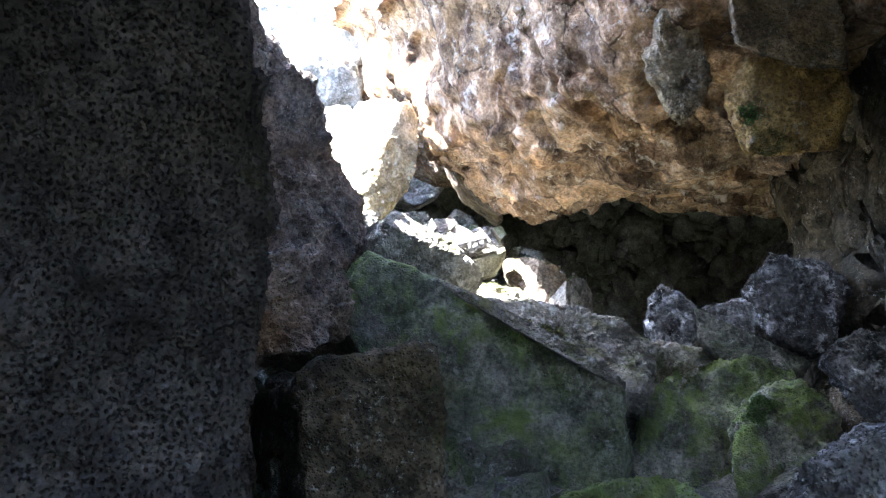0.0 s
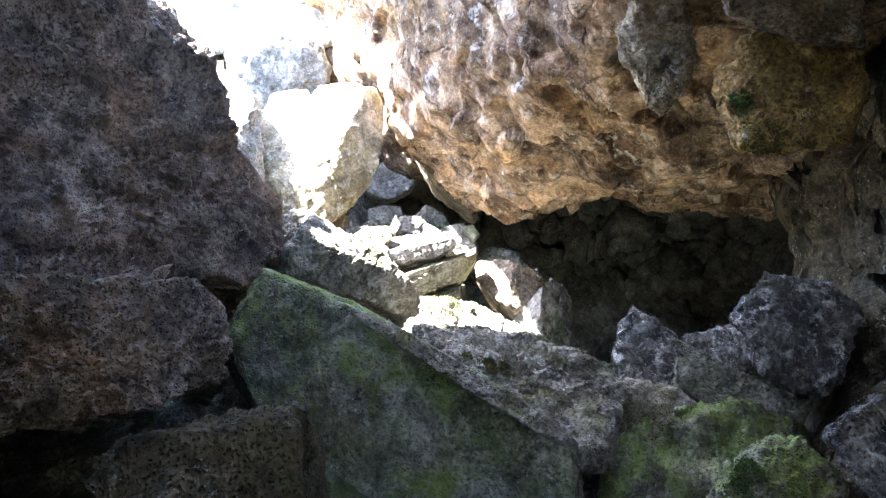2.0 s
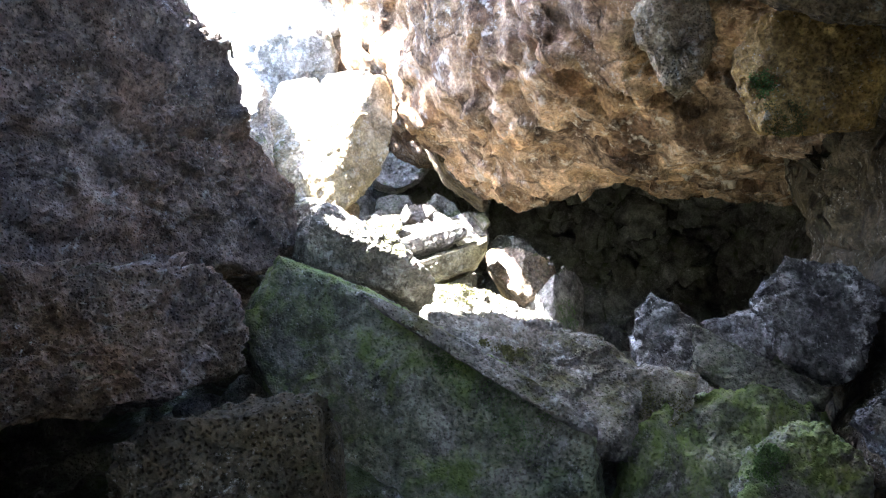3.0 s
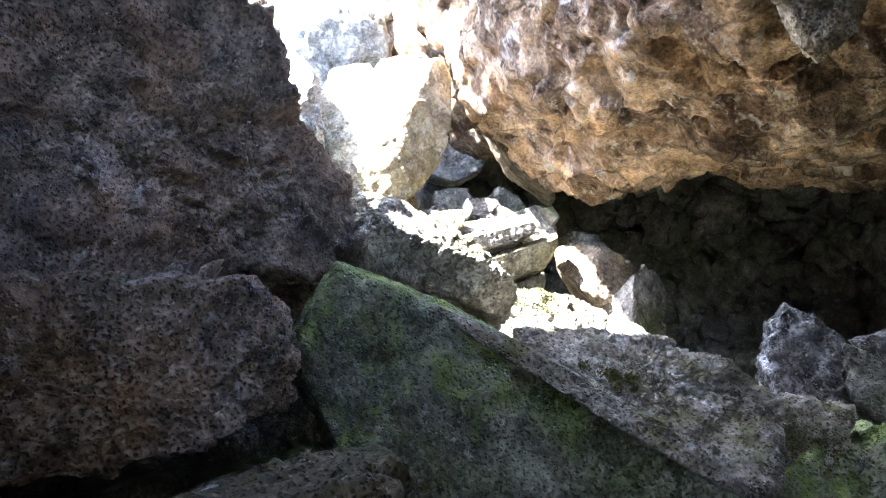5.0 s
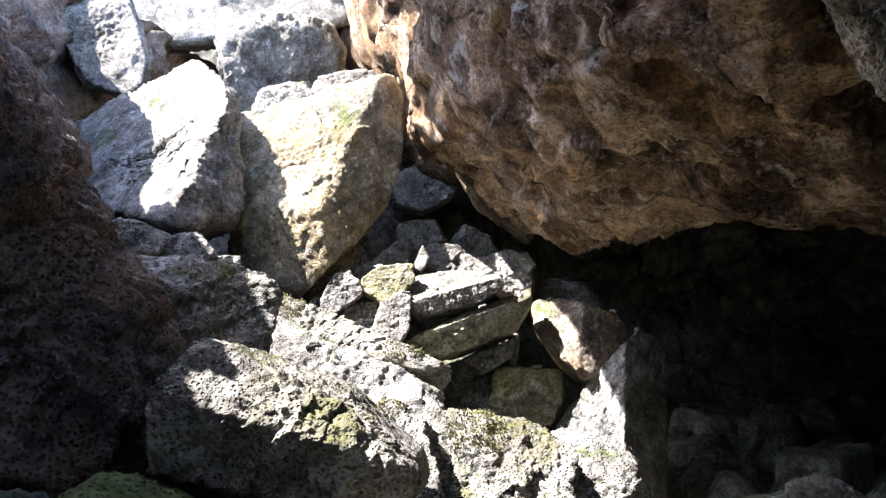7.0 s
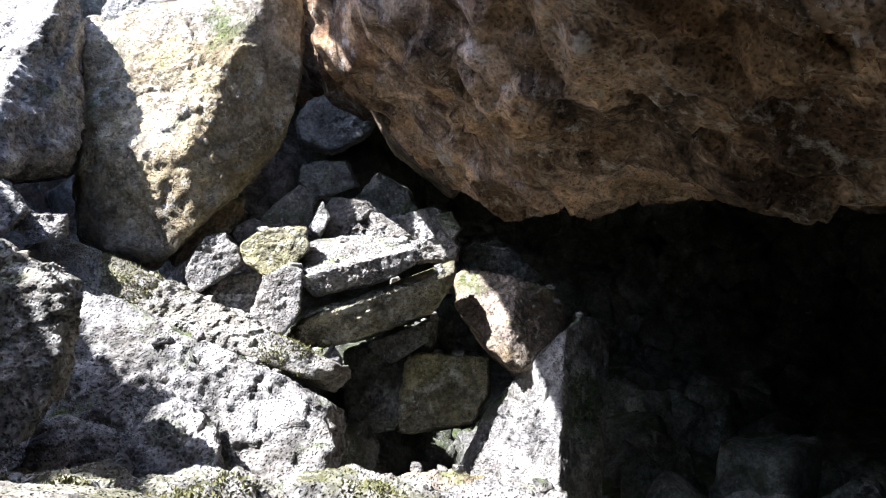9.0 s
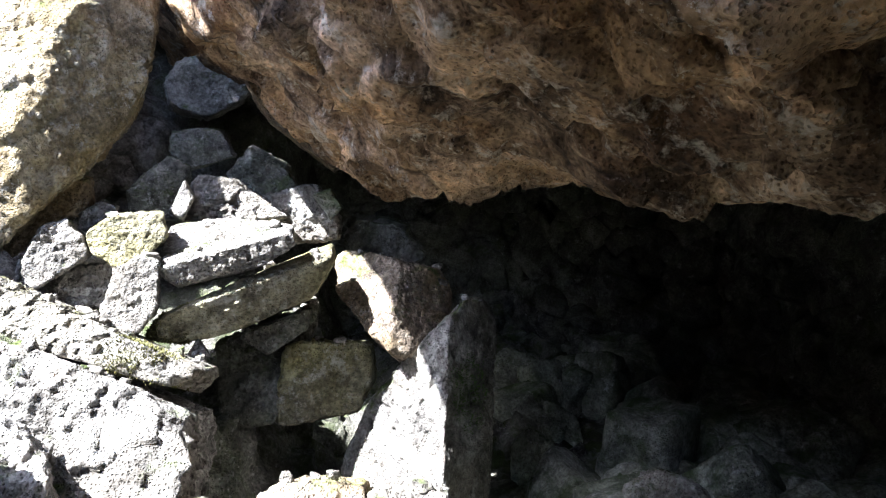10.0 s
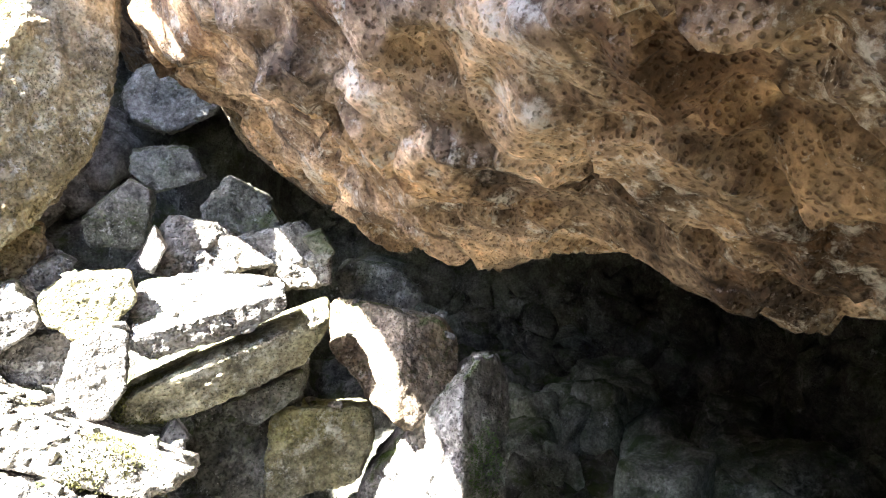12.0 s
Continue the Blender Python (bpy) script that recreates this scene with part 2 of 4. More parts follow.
def hewn(centre, faces, level=6, sharp=64, rough=1.0, seed=0, ledge=0.0, chips=0.92):
    """A broken block: bounded by the planes (direction, distance from its middle), edges worn round, skin rough.
    Returns a mesh about its middle, that stands at the centre."""
    verts, tris = sphere(level)
    n = np.array([f[:3] for f in faces], float)
    n /= np.linalg.norm(n, axis=1)[:, None]
    d = np.array([f[3] for f in faces], float)

    def reach(dirs, p):
        q = np.maximum(dirs @ n.T, 0) / d
        return 1 / ((q ** p).sum(1) ** (1 / p) + 1e-9)

    span = np.array([reach(np.array([v]), 30)[0] for v in ((1, 0, 0), (-1, 0, 0), (0, 1, 0), (0, -1, 0), (0, 0, 1), (0, 0, -1))])
    span = np.clip((span[0::2] + span[1::2]) / 2, 0.02, 6)
    dirs = verts * span
    dirs /= np.linalg.norm(dirs, axis=1)[:, None]
    size = float(span.mean())
    # chips knocked off corners and edges
    rnd = np.random.RandomState(seed + 100)
    body = dirs * reach(dirs, 36)[:, None]
    cut = rnd.normal(size=(20, 3))
    cut /= np.linalg.norm(cut, axis=1)[:, None]
    most = (body @ cut.T).max(0)
    n, d = np.vstack([n, cut]), np.concatenate([d, np.maximum(most * rnd.uniform(chips, 0.995, 20), 0.02)])
    at = np.array(centre) + seed * 7.7
    p = dirs * reach(dirs, sharp)[:, None]
    r = reach(dirs, sharp)
    amp = rough * min(1.0, 0.35 + size)
    big = fbm((p + at) * 1.9, 3)
    mid = fbm((p + at) * 6.5 + 40, 4, 0.55)
    chip = facets((p + at) * (1.3 / max(size, 0.12)) + 0.25 * fbm((p + at) * 5, 3)[:, None], seed)
    small = facets((p + at) * (4.5 / max(size, 0.2)) + 0.3 * mid[:, None], seed + 9)
    notch = np.minimum(0, value_noise((p + at) * 11 + 30) + 0.1)
    r = r * (1 + 0.04 * rough * big) + amp * (0.022 * mid + (0.065 * chip + 0.018 * small) * min(size, 0.7) + 0.008 * notch)
    if level >= 6:
        fine = fbm((p + at) * 26, 3, 0.6)
        r = r + (0.4 + 0.6 * amp) * (0.014 * fine - 0.024 * np.maximum(0, value_noise((p + at) * 34) - 0.35))
    if ledge:
        band = (p[:, 2] + at[2] + 0.08 * big) / 0.23
        r = r + ledge * (np.abs(band - np.floor(band) - 0.5) - 0.25)
    r = np.maximum(r, 0.02)
    mesh = bpy.data.meshes.new("rock")
    mesh.from_pydata((dirs * r[:, None]).tolist(), [], tris)
    mesh.polygons.foreach_set("use_smooth", [True] * len(mesh.polygons))
    return mesh


def rock(name, label, material, centre, faces, level=6, sharp=64, rough=1.0, seed=0, ledge=0.0, chips=0.92, group=""):
    ob = new(name, hewn(centre, faces, level, sharp, rough, seed, ledge, chips))
    ob.location = centre
    ob.data.materials.append(material)
    return tagged(ob, label, "rock", group)


def moss_patch(ob, centre, radius, count, material, label):
    """Small tufts that grow on a rock's skin around a place on it."""
    mesh = ob.data
    co = np.zeros(len(mesh.vertices) * 3)
    mesh.vertices.foreach_get("co", co)
    no = np.zeros(len(mesh.vertices) * 3)
    mesh.vertices.foreach_get("normal", no)
    co, no = co.reshape(-1, 3), no.reshape(-1, 3)
    away = np.linalg.norm(co - (np.array(centre) - np.array(ob.location)), axis=1)
    away = away + 0.35 * radius * fbm((co + np.array(ob.location)) * 9, 3)
    near = np.nonzero(away < max(radius, np.sort(away)[40]))[0]
    rnd = np.random.RandomState(len(near))
    verts, tris = [], []
    for k in rnd.choice(near, count):
        size = rnd.uniform(0.004, 0.010)
        for _ in range(5):
            side = np.cross(no[k], rnd.normal(size=3))
            side *= size / (np.linalg.norm(side) + 1e-6)
            base = co[k] + (lambda v: v - no[k] * (v @ no[k]))(rnd.normal(size=3) * 0.014)
            tip = base + no[k] * size * 1.1 + rnd.normal(size=3) * size * 0.4
            tris.append((len(verts), len(verts) + 1, len(verts) + 2))
            verts += [base - side * 0.6 - no[k] * 0.004, base + side * 0.6 - no[k] * 0.004, tip]
    tuft = bpy.data.meshes.new("moss")
    tuft.from_pydata([tuple(v) for v in verts], [], tris)
    tuft.materials.append(material)
    made = new("moss", tuft)
    made.parent = ob
    return tagged(made, label)


# ---- the cave: floor, roof, walls ----
def smooth(a, b, v):
    q = np.clip((v - a) / (b - a), 0, 1)
    return q * q * (3 - 2 * q)


def ground_height(x, y):
    near = np.interp(y, [-6, 0, 3, 5, 8, 10, 11.5, 13, 15], [0.0, 0.0, 0.45, 0.9, 1.1, 1.3, 1.6, 4.6, 7.5])
    far = np.interp(y, [-6, 0, 4, 6, 8, 12, 15], [0.0, 0.0, 0.45, 0.35, 0.1, 0.2, 0.6])
    k = smooth(-0.3, 0.7, x)
    return near * (1 - k) + far * k


def roof_line(x, y):
    """Metres in under the roof from the edge of the collapse."""
    return 0.9 * (x - 0.9) + 0.4 * (y - 6.3)


SKYLIGHT = (0.22, 3.05, 0.47)


# Unseen edge, shaped to shade the ridge boulder and leave the egg boulder sunlit.
def near_edge(x):
    return 4.40 + 0.2 * smooth(-1.3, -0.9, x)


# pockets in the roof: middle, half width, half length, depth
POCKETS = [(1.92, 5.85, 0.24, 0.17, 0.20), (0.56, 6.85, 0.09, 0.32, 0.10), (1.12, 5.75, 0.26, 0.20, 0.12), (1.97, 7.2, 0.06, 0.07, 0.14),
           (1.55, 5.55, 0.14, 0.10, 0.12), (2.45, 6.35, 0.22, 0.14, 0.18), (0.78, 6.72, 0.07, 0.12, 0.08), (0.62, 7.9, 0.06, 0.20, 0.06)]


def roof_height(x, y):
    q = roof_line(x, y) - 0.2 * smooth(7.5, 8.5, y)
    z = np.interp(q, [-0.6, -0.3, -0.2, -0.1, 0.0, 0.3, 0.5, 0.8, 1.05, 1.3, 1.6, 2.6, 9.0],
                  [5.2, 4.6, 3.8, 3.42, 3.2, 2.98, 2.83, 2.64, 2.58, 2.62, 2.8, 3.3, 2.8])
    # a blunt nose where the lip meets the edge of the collapse
    z = z + np.interp(q, [-0.3, -0.1, 0.13, 0.4, 0.6, 0.76, 1.1, 1.6], [0.0, 0.32, 0.2, 0.02, -0.15, -0.18, 0.0, 0.0]) * smooth(7.3, 8.3, y)
    # out over the side chamber the roof stays low
    z = np.where(q > 1.05, z + (2.56 - z) * smooth(1.6, 2.8, x), z)
    z = z + 0.85 * smooth(9.1, 10.4, y)
    z = z + 0.45 * smooth(1.2, 2.2, x) * smooth(6.2, 5.2, y)
    for cx, cy, rx, ry, depth in POCKETS:
        z = z + depth * np.exp(-(((x - cx) / rx) ** 2 + ((y - cy) / ry) ** 2) ** 2)
    near = 3.75 + 0.5 * np.maximum(0, y - 3.9)
    return np.where(y < near_edge(x), np.minimum(z, near), z)


def under_roof(x, y):
    skylight = np.hypot((x - SKYLIGHT[0]) * 0.85, y - SKYLIGHT[1]) < SKYLIGHT[2]
    return ((roof_line(x, y) > -0.55) | (y < near_edge(x))) & ~skylight


def relief(p):
    """Crags of the roof, in metres: broken blocks, small ledges, knobs, crevices and grain."""
    wob = 0.5 * fbm(p * 4 + 11, 3)[:, None]
    out = 0.07 * facets(p * (1.3, 1.5, 1.6) + 0.5 * wob, 3) + 0.05 * facets(p * (3.1, 3.4, 3.6) + 0.6 * wob, 8) + 0.010 * facets(p * 8 + wob, 12)
    out = out + 0.085 * fbm(p * 1.4 + 5, 3) + 0.010 * fbm(p * 15, 3, 0.6)
    # ledges along the edge of the collapse
    across = 0.9 * p[:, 0] + 0.4 * p[:, 1] + 0.16 * fbm(p * 1.7 + 51, 3)
    step = across * 2.6 - np.floor(across * 2.6)
    out = out + 0.045 * (np.minimum(step, 5 * (1 - step)) - 0.4) * smooth(-0.1, 0.3, value_noise(p * 0.9 + 23))
    # crevices and pockets
    out = out - 0.07 * np.maximum(0, 0.08 - np.abs(value_noise(p * 2.3 + 61))) / 0.08 * smooth(0.0, 0.4, value_noise(p * 1.3 + 17))
    return out - 0.06 * np.maximum(0, value_noise(p * 6.5 + 3) - 0.38) - 0.04 * np.maximum(0, value_noise(p * 17 + 8) - 0.35)


def sheet(name, x0, x1, y0, y1, step, height, material, rough, label, keep=None, flip=False):
    nx, ny = int((x1 - x0) / step) + 1, int((y1 - y0) / step) + 1
    gx, gy = np.meshgrid(np.linspace(x0, x1, nx), np.linspace(y0, y1, ny))
    gx, gy = gx.ravel(), gy.ravel()
    z = height(gx, gy)
    p = np.stack([gx, gy, z], 1)
    slope = np.stack([(height(gx + 0.04, gy) - height(gx - 0.04, gy)) / 0.08, (height(gx, gy + 0.04) - height(gx, gy - 0.04)) / 0.08, -np.ones(len(z))], 1)
    slope /= np.linalg.norm(slope, axis=1)[:, None]
    p = p + slope * (rough * relief(p) * (1 if flip else -1))[:, None]
    inside = np.ones(len(p), bool) if keep is None else keep(gx, gy)
    cells = np.arange(len(p)).reshape(ny, nx)
    quads = np.stack([cells[:-1, :-1], cells[:-1, 1:], cells[1:, 1:], cells[1:, :-1]], -1).reshape(-1, 4)
    quads = quads[inside[quads].all(1)]
    mesh = bpy.data.meshes.new(name)
    mesh.from_pydata(p.tolist(), [], (quads[:, ::-1] if flip else quads).tolist())
    mesh.polygons.foreach_set("use_smooth", [True] * len(mesh.polygons))
    mesh.materials.append(material)
    return tagged(new(name, mesh), label, name.split("_")[0], kind="structure")


def by_the_edge(x, y, m=0.0):
    return (x > -0.9 + m) & (x < 4.2 - m) & (y > 3.6 + m) & (y < 11.0 - m)


ground = sheet("ground", -7, 8, -6, 15, 0.06, ground_height, DARK, 1.6, "rubble-strewn dark lava cave floor rising to the opening")
ceiling = sheet("ceiling", -0.9, 4.2, 3.6, 11.0, 0.02, roof_height, ROOF, 1.0, "orange-brown craggy lava roof with a low overhanging lip",
                keep=under_roof, flip=True)
sheet("ceiling_outer", -3.2, 6, -1.6, 13.8, 0.08, roof_height, ROOF, 1.0, "brown lava cave roof in shade",
      keep=lambda x, y: under_roof(x, y) & ~by_the_edge(x, y, 0.1), flip=True)
# Added sheet, out of view, that shades the roof face from direct sun.
sheet("ceiling_rim", -1.35, 0.05, 3.3, 8.4, 0.08, lambda x, y: 5.55 + 0.1 * x, ROOF, 1.0, "added unseen brown lava sheet that keeps sun off the roof face", flip=True)
# Unseen blocker over the skylight: sky light enters, direct sun does not.
sheet("ceiling_bridge", -1.75, 0.05, 2.1, 3.7, 0.08, lambda x, y: 5.3 + 0.1 * x, ROOF, 1.0, "added unseen lava sheet that keeps sun out of the skylight", flip=True)
# Made-up high sheet, never in view, to shade hanging rocks and right boulders.
sheet("ceiling_ledge", 0.0, 2.0, 2.9, 4.9, 0.08, lambda x, y: 5.2 + 0.1 * x, ROOF, 1.0, "added unseen brown lava sheet that stops sun flecks on the hanging rocks", flip=True)


def wall(name, corners, top, material, label):
    """An uneven rock wall that follows a line on the plan, from below the floor to the top."""
    rows, cols = 90, 60 * (len(corners) - 1)
    line = np.linspace(0, len(corners) - 1, cols)
    px = np.interp(line, range(len(corners)), [c[0] for c in corners])
    py = np.interp(line, range(len(corners)), [c[1] for c in corners])
    verts, quads = [], []
    for k in range(rows):
        z = -0.6 + (top + 0.6) * k / (rows - 1)
        verts.append(np.stack([px, py, np.full(cols, z)], 1))
    p = np.concatenate(verts)
    p = p + np.stack([fbm(p * 1.1 + 3, 5), fbm(p * 1.1 + 33, 5), fbm(p * 1.5 + 63, 4)], 1) * (0.22, 0.22, 0.05)
    crag = 0.20 * facets(p * 1.2 + 0.5 * fbm(p * 3, 3)[:, None], 21) + 0.035 * facets(p * 5 + 0.5 * fbm(p * 6, 2)[:, None], 29) + 0.05 * fbm(p * 5, 3)
    p = p + np.stack([crag, 0.6 * crag, 0.2 * crag], 1)
    for k in range(rows - 1):
        for c in range(cols - 1):
            a = k * cols + c
            quads.append((a, a + 1, a + cols + 1, a + cols))
    mesh = bpy.data.meshes.new(name)
    mesh.from_pydata(p.tolist(), [], quads)
    mesh.polygons.foreach_set("use_smooth", [True] * len(mesh.polygons))
    mesh.materials.append(material)
    thick = new(name, mesh)
    thick.modifiers.new("depth", "SOLIDIFY").thickness = 0.3
    return tagged(thick, label, "wall", kind="structure")


wall("wall_right", [(3.0, -6.0), (3.1, 2.0), (3.4, 5.0), (5.2, 8.0), (5.2, 11.5), (3.0, 13.4), (0.2, 13.6)], 5.0, DARK, "dark uneven lava wall of the side chamber")
wall("wall_pier", [(3.25, 3.0), (2.85, 4.6), (3.0, 6.0), (3.5, 6.9), (4.8, 7.4)], 3.6, SHADE_UMBER, "dim brown lava pier under the roof")
wall("wall_back", [(-3.5, -5.0), (3.4, -5.0)], 5.0, DARK, "dark lava wall at the cave's inner end")
# The unseen jog near y 5.9 is put there to shade the mossy brown boulder.
wall("wall_left", [(-1.9, -5.2), (-1.7, 1.0), (-1.75, 3.0), (-2.6, 4.2), (-2.7, 5.9), (-3.6, 6.6), (-3.8, 9.0), (-3.6, 14.0)], 5.2, WALL, "reddish-brown pitted lava wall")


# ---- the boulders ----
rock("boulder", "huge near cave-wall boulder in deep shade", SHADE_BLACK, (-1.140, 2.525, 1.701),
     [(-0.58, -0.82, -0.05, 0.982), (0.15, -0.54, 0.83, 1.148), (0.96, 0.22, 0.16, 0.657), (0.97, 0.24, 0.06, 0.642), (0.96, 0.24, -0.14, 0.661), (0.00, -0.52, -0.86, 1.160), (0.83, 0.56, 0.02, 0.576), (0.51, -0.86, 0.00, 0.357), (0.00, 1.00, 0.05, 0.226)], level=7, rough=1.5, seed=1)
rock("boulder", "tall reddish-brown pitted wall boulder with leaning crest", WALL, (-1.550, 4.910, 2.381),
     [(-0.58, -0.82, -0.04, 1.884), (0.01, -0.71, 0.70, 2.231), (0.95, 0.22, 0.23, 0.960), (0.94, 0.25, -0.24, 1.085), (0.49, 0.16, -0.86, 0.891), (-0.01, -0.03, -1.00, 0.679), (0.76, 0.28, 0.59, 0.782), (0.80, 0.32, 0.50, 0.799), (0.96, -0.29, 0.05, 0.823), (0.80, -0.60, 0.00, 0.573), (0.00, 1.00, 0.05, 1.139)], level=7, rough=1.7, seed=2, ledge=0.03)
rock("boulder", "broad brown boulder wedged under the wall", WALL, (-1.162, 3.938, 1.459),
     [(-0.68, -0.73, -0.03, 0.889), (0.00, 0.00, 1.00, 0.315), (0.66, 0.26, 0.71, 0.585), (0.93, 0.33, 0.16, 0.636), (0.76, 0.20, -0.62, 0.484), (0.35, -0.00, -0.94, 0.269), (0.16, -0.10, -0.98, 0.215), (0.15, -0.11, -0.98, 0.217), (0.25, -0.96, 0.10, 0.336), (0.80, -0.60, 0.00, 0.441), (0.00, 1.00, 0.05, 0.756)], level=7, rough=1.8, seed=3)
rock("boulder", "low blocky boulder in the shaded gap", SHADE_UMBER, (-0.255, 3.595, 1.010),
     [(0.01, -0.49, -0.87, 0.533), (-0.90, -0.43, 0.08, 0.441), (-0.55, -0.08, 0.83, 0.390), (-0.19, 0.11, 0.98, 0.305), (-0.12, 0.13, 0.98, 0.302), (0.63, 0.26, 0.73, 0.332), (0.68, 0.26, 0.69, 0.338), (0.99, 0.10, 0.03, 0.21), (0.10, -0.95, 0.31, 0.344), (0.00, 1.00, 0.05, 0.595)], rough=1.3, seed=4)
grown = rock("slab", "great tilted slab with green algae on its face", GREEN, (0.033, 4.940, 1.053),
     [(-0.88, -0.33, -0.34, 0.607), (-0.87, -0.26, 0.41, 0.915), (-0.68, -0.21, 0.70, 1.001), (0.42, 0.09, 0.90, 0.475), (0.44, 0.10, 0.89, 0.465), (0.47, 0.10, 0.88, 0.462), (0.57, 0.09, 0.82, 0.502), (0.99, -0.15, 0.08, 1.011), (0.92, -0.27, -0.28, 1.162), (-0.75, -0.35, -0.57, 0.572), (-0.81, -0.32, -0.50, 0.498), (0.12, -0.85, 0.52, 0.743), (-0.20, -0.98, 0.00, 0.545), (0.00, 1.00, 0.05, 0.059)], level=7, rough=0.8, seed=5, chips=0.975)
moss_patch(grown, (0.40, 4.36, 1.42), 0.14, 700, ALGAE, "bright green moss")
moss_patch(grown, (0.63, 4.30, 1.20), 0.2, 800, ALGAE, "bright green moss")
grown = rock("boulder", "mossy ridge boulder behind the green slab", MOSSY, (0.765, 4.999, 1.266),
     [(-0.83, -0.09, -0.54, 0.357), (-0.31, 0.03, 0.95, 0.435), (0.21, 0.05, 0.98, 0.204), (0.64, -0.05, 0.76, 0.319), (0.97, -0.23, -0.08, 0.499), (0.91, -0.26, -0.34, 0.524), (-0.06, -0.22, -0.97, 0.397), (-0.70, -0.11, -0.71, 0.311), (0.10, -0.78, 0.62, 0.161), (0.00, 1.00, 0.05, 0.302)], level=7, rough=2.6, seed=8, chips=0.8)
moss_patch(grown, (0.60, 4.75, 1.43), 0.12, 300, MOSS, "yellow-green moss cushion")
rock("boulder", "egg-shaped leaning boulder striped by sunlight", MOSSY, (-0.154, 5.235, 1.845),
     [(-0.91, -0.39, -0.14, 0.385), (-0.76, -0.26, 0.60, 0.391), (0.20, 0.08, 0.98, 0.249), (0.50, 0.16, 0.85, 0.166), (0.67, 0.18, 0.72, 0.178), (0.98, 0.10, 0.15, 0.339), (0.75, -0.09, -0.66, 0.389), (-0.16, -0.26, -0.95, 0.197), (-0.25, -0.26, -0.93, 0.176), (0.30, -0.92, -0.25, 0.193), (0.52, -0.52, 0.68, 0.18), (0.10, 0.35, 0.93, 0.245), (0.00, 1.00, 0.05, 0.62)], level=7, rough=0.95, seed=10, chips=0.975)
rock("boulder", "large wedge-shaped boulder, sunlit face and brown flank", TAWNY, (-1.106, 8.950, 3.024),
     [(-0.90, -0.44, -0.02, 0.709), (-0.89, -0.44, 0.10, 0.677), (-0.21, -0.32, 0.92, 0.746), (0.91, 0.06, 0.41, 0.985), (0.98, 0.20, -0.03, 0.693), (0.89, 0.23, -0.40, 0.554), (0.69, 0.21, -0.69, 0.495), (-0.30, -0.19, -0.94, 0.981), (-0.11, -0.87, 0.48, 0.368), (0.68, -0.71, 0.14, 0.465), (-0.20, -0.98, -0.05, 0.547), (0.00, 1.00, 0.05, 0.452)], level=7, rough=0.8, seed=11, chips=0.975)
rock("boulder", "pale grey pyramid boulder in full sun", GREY, (-2.214, 8.463, 3.251),
     [(-0.79, -0.62, 0.02, 0.608), (-0.59, -0.60, 0.53, 0.679), (-0.11, -0.40, 0.91, 0.829), (0.78, 0.22, 0.58, 0.716), (0.91, 0.41, 0.08, 0.605), (0.88, 0.44, -0.15, 0.570), (0.08, 0.08, -0.99, 0.648), (-0.11, -0.03, -0.99, 0.596), (-0.24, -0.11, -0.96, 0.584), (-0.30, -0.75, 0.60, 0.132), (0.95, -0.30, 0.10, 0.600), (0.00, 1.00, 0.05, 0.742)], level=7, rough=1.5, seed=12)
rock("boulder", "mossy upright boulder in the opening", MOSSY, (-2.064, 10.890, 4.490),
     [(-0.94, -0.33, -0.12, 0.652), (-0.54, -0.47, 0.70, 0.807), (0.12, -0.32, 0.94, 0.673), (0.89, 0.04, 0.46, 0.786), (0.96, 0.25, -0.12, 0.647), (-0.04, 0.11, -0.99, 1.307), (0.45, -0.88, -0.12, 0.82), (0.00, 1.00, 0.05, 1.226)], rough=1.3, seed=13)
rock("boulder", "sunlit boulders at the cave mouth", GREY, (-2.892, 12.040, 6.251),
     [(-0.88, -0.47, -0.02, 1.461), (0.08, -0.48, 0.87, 1.075), (0.98, 0.20, -0.07, 1.664), (0.08, 0.36, -0.93, 0.781), (0.05, -0.97, 0.25, 0.470), (0.00, 1.00, 0.05, 0.674)], rough=1.3, seed=14)
rock("boulder", "sunlit boulder beside the opening", GREY, (-3.482, 9.765, 4.595),
     [(-0.83, -0.38, -0.41, 0.366), (-0.19, -0.48, 0.86, 0.468), (0.89, 0.35, 0.29, 0.334), (0.81, 0.51, -0.30, 0.385), (-0.26, 0.13, -0.96, 0.399), (0.05, -0.97, 0.25, 0.330), (0.00, 1.00, 0.05, 0.453)], rough=1.3, seed=15)
rock("boulder", "bluish grey rock lodged in the dark niche", GREY, (-0.617, 11.644, 3.290),
     [(-0.96, -0.19, -0.19, 0.362), (-0.84, -0.23, 0.50, 0.330), (-0.39, -0.19, 0.90, 0.302), (0.70, 0.00, 0.71, 0.372), (0.76, 0.13, -0.64, 0.352), (0.45, 0.11, -0.89, 0.278), (-0.24, 0.00, -0.97, 0.300), (0.05, -0.97, 0.25, 0.232), (0.00, 1.00, 0.05, 0.299)], rough=1.3, seed=16)
# The next two rocks get their niche shade from the DARK colour.
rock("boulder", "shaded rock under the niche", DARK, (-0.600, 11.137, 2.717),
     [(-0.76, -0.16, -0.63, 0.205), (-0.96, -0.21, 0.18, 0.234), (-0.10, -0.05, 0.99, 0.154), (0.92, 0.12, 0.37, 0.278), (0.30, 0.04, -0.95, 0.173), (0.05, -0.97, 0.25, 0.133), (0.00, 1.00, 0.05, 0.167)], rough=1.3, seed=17)
